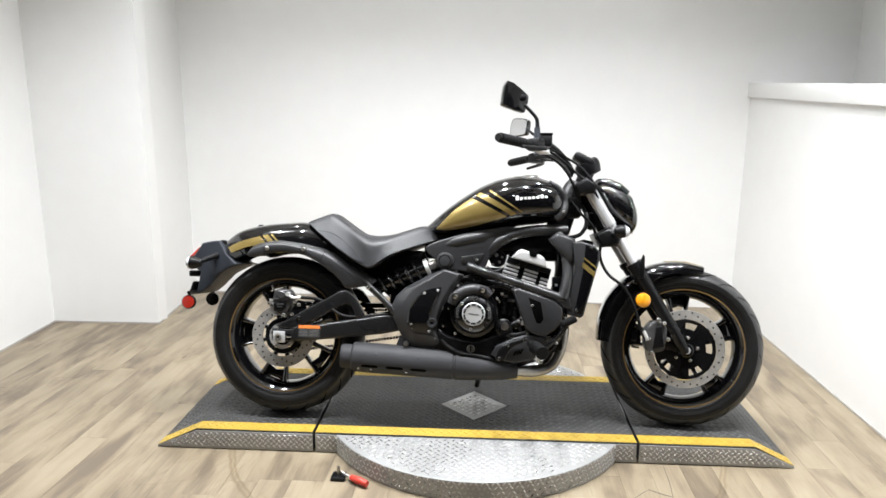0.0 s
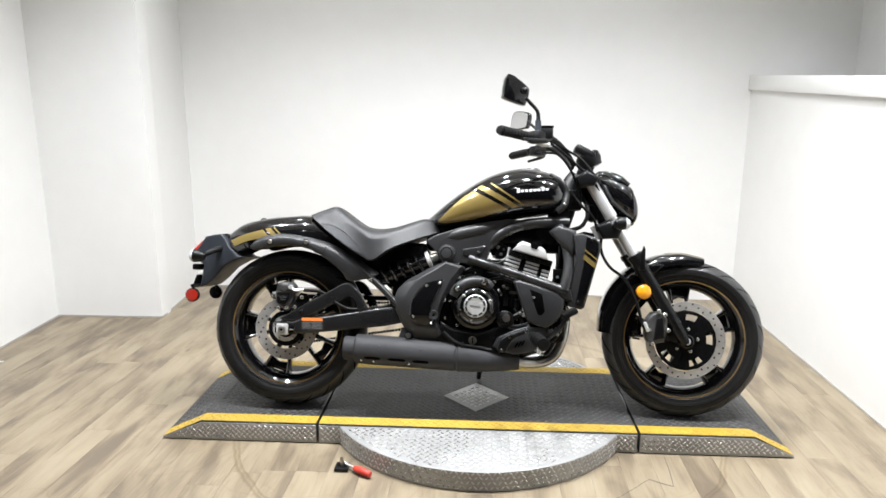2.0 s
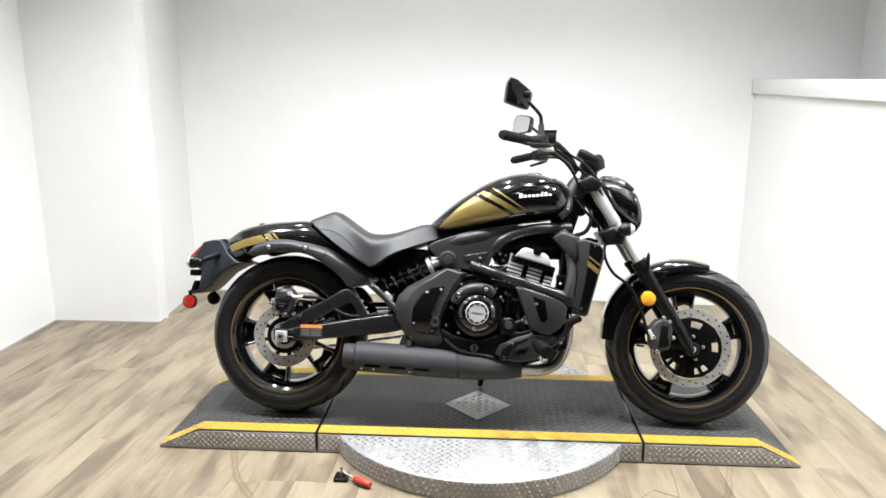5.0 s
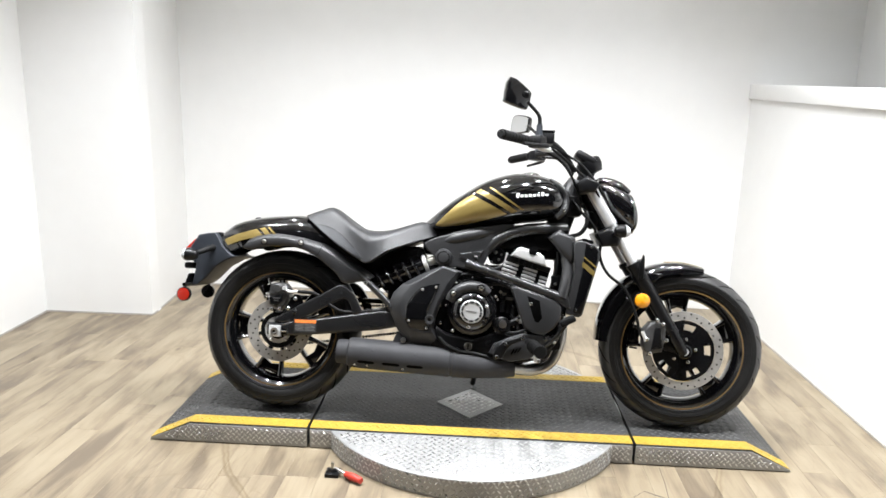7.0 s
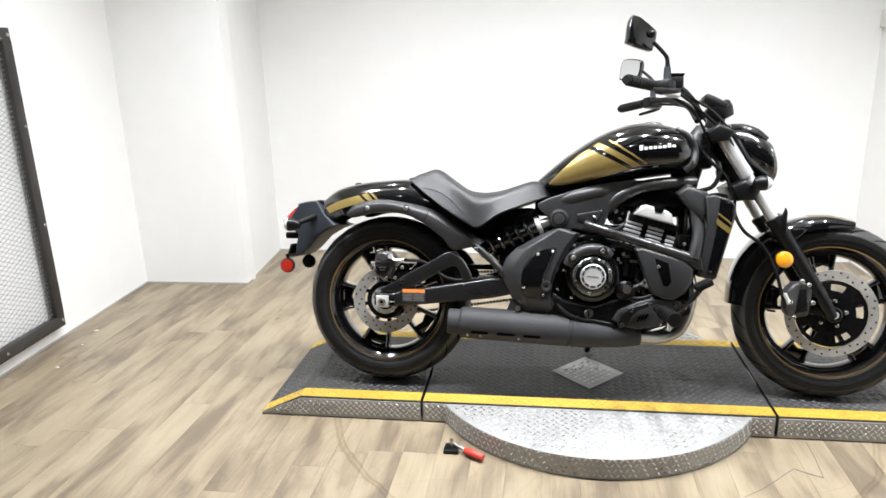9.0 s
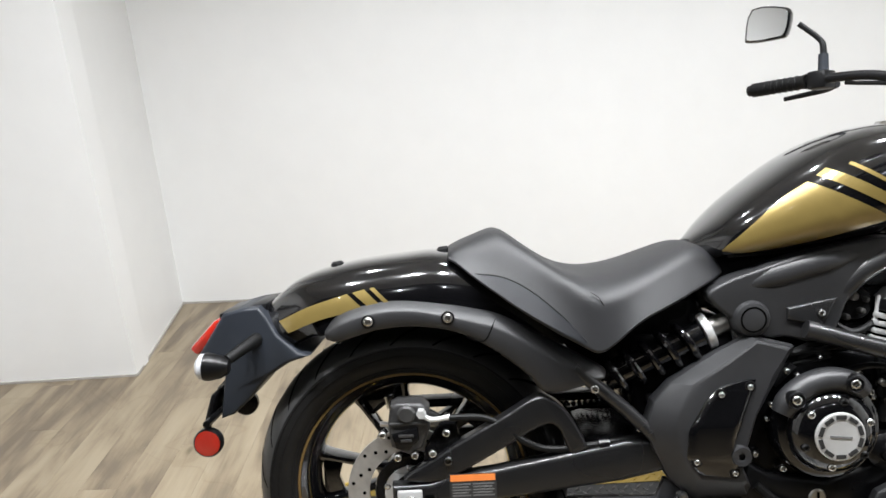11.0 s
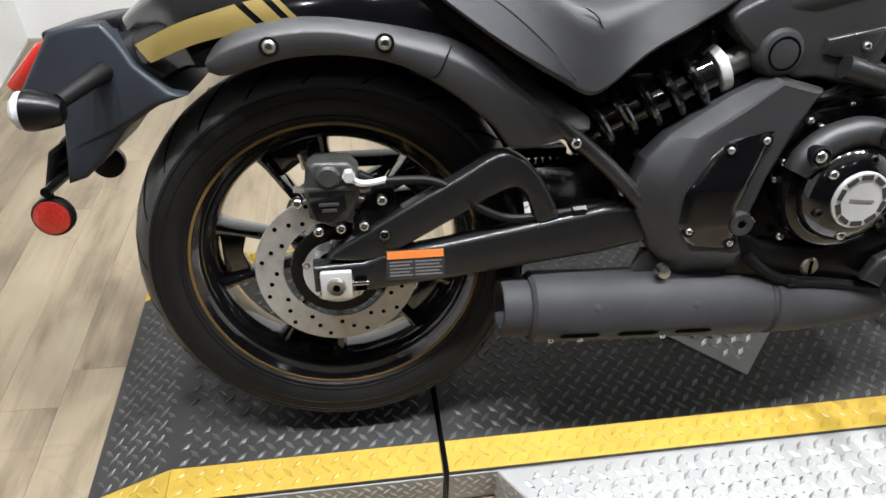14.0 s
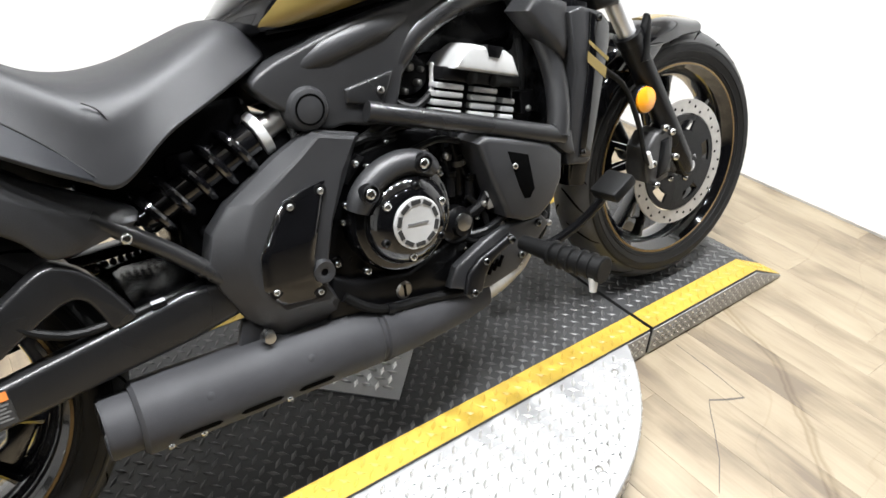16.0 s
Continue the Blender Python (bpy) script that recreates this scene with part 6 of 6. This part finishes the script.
# handlebar, grips, levers and mirrors
R_BAR = [(1.130, -0.04, 0.980), (1.085, -0.09, 1.035), (1.020, -0.170, 1.068), (0.945, -0.275, 1.050), (0.836, -0.400, 1.050)]
L_BAR = [(1.130, 0.04, 0.980), (1.110, 0.12, 1.045), (1.060, 0.23, 1.088), (0.985, 0.350, 1.096), (0.902, 0.474, 1.094)]
for s, pts in ((-1, R_BAR), (1, L_BAR)):
    bar = part("handlebar", tube(pts, 0.0112, 14), SATIN, bike, "black handlebar with rubber grip")
    g0, g1 = Vector(pts[3]).lerp(Vector(pts[4]), 0.05), Vector(pts[4])
    part("grip", tube([g0, g0.lerp(g1, 0.1), g0.lerp(g1, 0.5), g1], [0.019, 0.0165, 0.0165, 0.018], 16, 3), SOFT_RUBBER, bar)
    for k in range(7):
        q = g0.lerp(g1, 0.18 + 0.11 * k)
        part("grip_rib", lathe([(0.016, -0.004), (0.0182, -0.002), (0.0182, 0.002), (0.016, 0.004)], q, 14, g1 - g0), SOFT_RUBBER, bar)
    part("bar_end", tube([g1, g1 + (g1 - g0).normalized() * 0.012], 0.014, 14, 1), SATIN, bar)
    q = g0 + Vector((0.028, -0.012 * s, 0.0))
    part("switch_block", box(-0.030, 0.026, -0.024, 0.024, -0.022, 0.022, 0.008, Matrix.Translation(q) @ Matrix.Rotation(radians(35 * s), 4, "Z")), SATIN, bar)
    lev = [g0 + Vector((0.060, -0.02 * s, -0.012)), g0 + Vector((0.055, 0.03 * s, -0.020)), g1 + Vector((0.075, -0.01 * s, -0.028))]
    part("lever", tube(lev, [0.009, 0.0075, 0.006], 10), SATIN, bar)
    st = [q + Vector((0.004, 0, 0.015)), q + Vector((0.004, 0.0, 0.075)), q + Vector((-0.004, 0.006 * s, 0.100)), q + Vector((-0.045, 0.020 * s, 0.140))]
    mir = part("mirror", tube(st, [0.009, 0.0075, 0.0065, 0.0065], 10), SATIN, bike, "black rear-view mirror on a bent stem")
    c = Vector((0.889, -0.262, 1.224)) if s < 0 else Vector((0.940, 0.470, 1.260))
    mm = Matrix.Translation(c) @ Matrix.Rotation(radians(24 if s < 0 else -42), 4, "Z") @ Matrix.Rotation(radians(2), 4, "Y")
    near, far = [(-0.036, 0.054), (0.040, 0.018), (0.050, -0.004), (0.040, -0.044), (0.028, -0.053), (-0.046, -0.038), (-0.052, -0.022)], [(-0.040, 0.042), (0.036, 0.036), (0.056, 0.018), (0.048, -0.032), (0.026, -0.042), (-0.046, -0.043), (-0.056, -0.026)]
    o = near if s < 0 else far
    shell = plate(o, -0.012, 0.014, 0.008, 3, smooth=3)
    shell.transform(mm)
    part("shell", shell, GLOSS, mir)
    part("stem_socket", tube([q + Vector((0.004, 0, 0.005)), q + Vector((0.004, 0, 0.062))], [0.0125, 0.0110], 14, 1), SLATE, mir)
    gs = plate([(x * 0.89, z * 0.89) for x, z in o], s * -0.0128, s * -0.0100, 0.001, 1, smooth=3)
    gs.transform(mm)
    part("glass", gs, MIRROR, mir, "mirror glass")
    part("ball_joint", lathe([(0, 0.016), (0.010, 0.012), (0.014, 0.0), (0.010, -0.010)], mm @ Vector((0.030, -0.012 * 1, 0.0)) if s < 0 else mm @ Vector((0.03, 0.014, 0)), 16, (0, s, 0)), SATIN, mir)
part("brake_reservoir", box(0.978, 1.030, -0.238, -0.182, 1.052, 1.094, 0.007), SATIN, bike, "black front brake reservoir")
part("reservoir_cap", box(0.976, 1.032, -0.240, -0.180, 1.092, 1.100, 0.003), GLOSS, bike)
part("reservoir_clamp", tube([(0.958, -0.262, 1.040), (0.990, -0.240, 1.034), (1.016, -0.225, 1.030)], [0.011, 0.014, 0.009], 12, 3), ALLOY, bike, "bright reservoir clamp")
for pts, r in (([(1.00, -0.22, 1.05), (1.06, -0.17, 1.02), (1.13, -0.13, 0.97), (1.20, -0.12, 0.905), (1.25, -0.10, 0.80)], 0.0052), ([(0.99, -0.20, 1.035), (1.07, -0.15, 0.995), (1.12, -0.12, 0.93), (1.14, -0.10, 0.86), (1.10, -0.07, 0.80)], 0.0050), ([(1.02, -0.18, 1.055), (1.09, -0.10, 1.035), (1.16, -0.09, 0.99), (1.22, -0.11, 0.91), (1.27, -0.11, 0.82)], 0.0045), ([(1.03, 0.28, 1.08), (1.10, 0.15, 1.05), (1.17, 0.08, 0.98), (1.18, 0.06, 0.88)], 0.005), ([(1.15, -0.06, 0.87), (1.18, -0.10, 0.80), (1.16, -0.10, 0.74), (1.11, -0.09, 0.72)], 0.008), ([(1.12, -0.10, 0.86), (1.15, -0.11, 0.82), (1.20, -0.10, 0.77), (1.22, -0.09, 0.72)], 0.006)):
    part("control_cable", tube(pts, r, 9), SOFT_RUBBER, bike, "black control cable")
part("ignition_block", box(1.10, 1.16, -0.085, -0.02, 0.80, 0.88, 0.01), SATIN, bike)
part("horn", lathe([(0, 0.012), (0.030, 0.012), (0.036, 0.0), (0.020, -0.015), (0, -0.02)], (1.200, -0.05, 0.79), 24, (0.7, -0.7, 0)), SATIN, bike)


# ---- floor boards, laid towards the back wall ----
tagged(part("floor", box(-4.6, 5.3, -6.6, 2.7, -0.12, -0.006), DARK), "beige and grey wood-look vinyl plank floor", "floor", kind="structure")
floor_ob = bpy.data.objects["floor"]
PW, PL = 0.117, 0.92
proto = box(0.0002, PW - 0.0002, 0.0002, PL - 0.0002, -0.006, 0.0, 0.0005, seg=1)
board = part("plank", proto, PLANK, floor_ob)
random.seed(4)
made = 0
for i in range(int(4.7 / PW) + 1):
    off = random.uniform(0, PL)
    y = -2.4 - off
    while y < 2.0:
        ob = board if made == 0 else new("plank", board.data)
        ob.parent = floor_ob
        ob.matrix_basis = pose(-1.98 + i * PW, y, 0)
        made += 1
        y += PL

# the same boards run on through the hall
verts, faces = [], []
for i in range(-21, 61):
    y = 2.6 + PL - random.uniform(0.05, PL)
    while y > -6.5 - PL:
        x = -1.98 + i * PW
        if not (0 <= i <= int(4.7 / PW) and y > -2.45):
            n = len(verts)
            lo, hi = max(y, -6.5), min(y + PL, 2.6)
            e = 0.0004
            verts += [(x + a, b, z) for z in (-0.006, -0.0005) for a, b in ((e, lo + e), (PW - e, lo + e), (PW - e, hi - e), (e, hi - e))]
            faces += [(n + 4, n + 5, n + 6, n + 7)] + [(n + k, n + (k + 1) % 4, n + 4 + (k + 1) % 4, n + 4 + k) for k in range(4)]
        y -= PL
me = bpy.data.meshes.new("hall_planks")
me.from_pydata(verts, [], faces)
me.materials.append(PLANK)
hall_boards = new("hall_planks", me)
hall_boards.parent = floor_ob
tagged(hall_boards, "wood-look planks running on through the hall", kind="stuff")


def crack(path, width):
    """An open, dirty split in the boards."""
    bm = bmesh.new()
    rows = []
    for i, (x, y) in enumerate(path):
        a, b = path[max(i - 1, 0)], path[min(i + 1, len(path) - 1)]
        d = Vector((b[0] - a[0], b[1] - a[1], 0)).normalized()
        side = Vector((-d.y, d.x, 0)) * width * (0.4 if i in (0, len(path) - 1) else 0.5)
        rows.append([Vector((x, y, 0.0007)) + side, Vector((x, y, 0.0007)) - side])
    rings(bm, rows, closed=False)
    part("crack", bm, SPLIT, floor_ob, "dirty split in a floor board")


crack([(1.470, -0.175), (1.466, -0.271), (1.454, -0.379)], 0.0026)
crack([(1.454, -0.379), (1.418, -0.362), (1.380, -0.339)], 0.0060)
crack([(1.380, -0.339), (1.350, -0.366), (1.319, -0.398), (1.259, -0.455), (1.189, -0.506)], 0.0022)
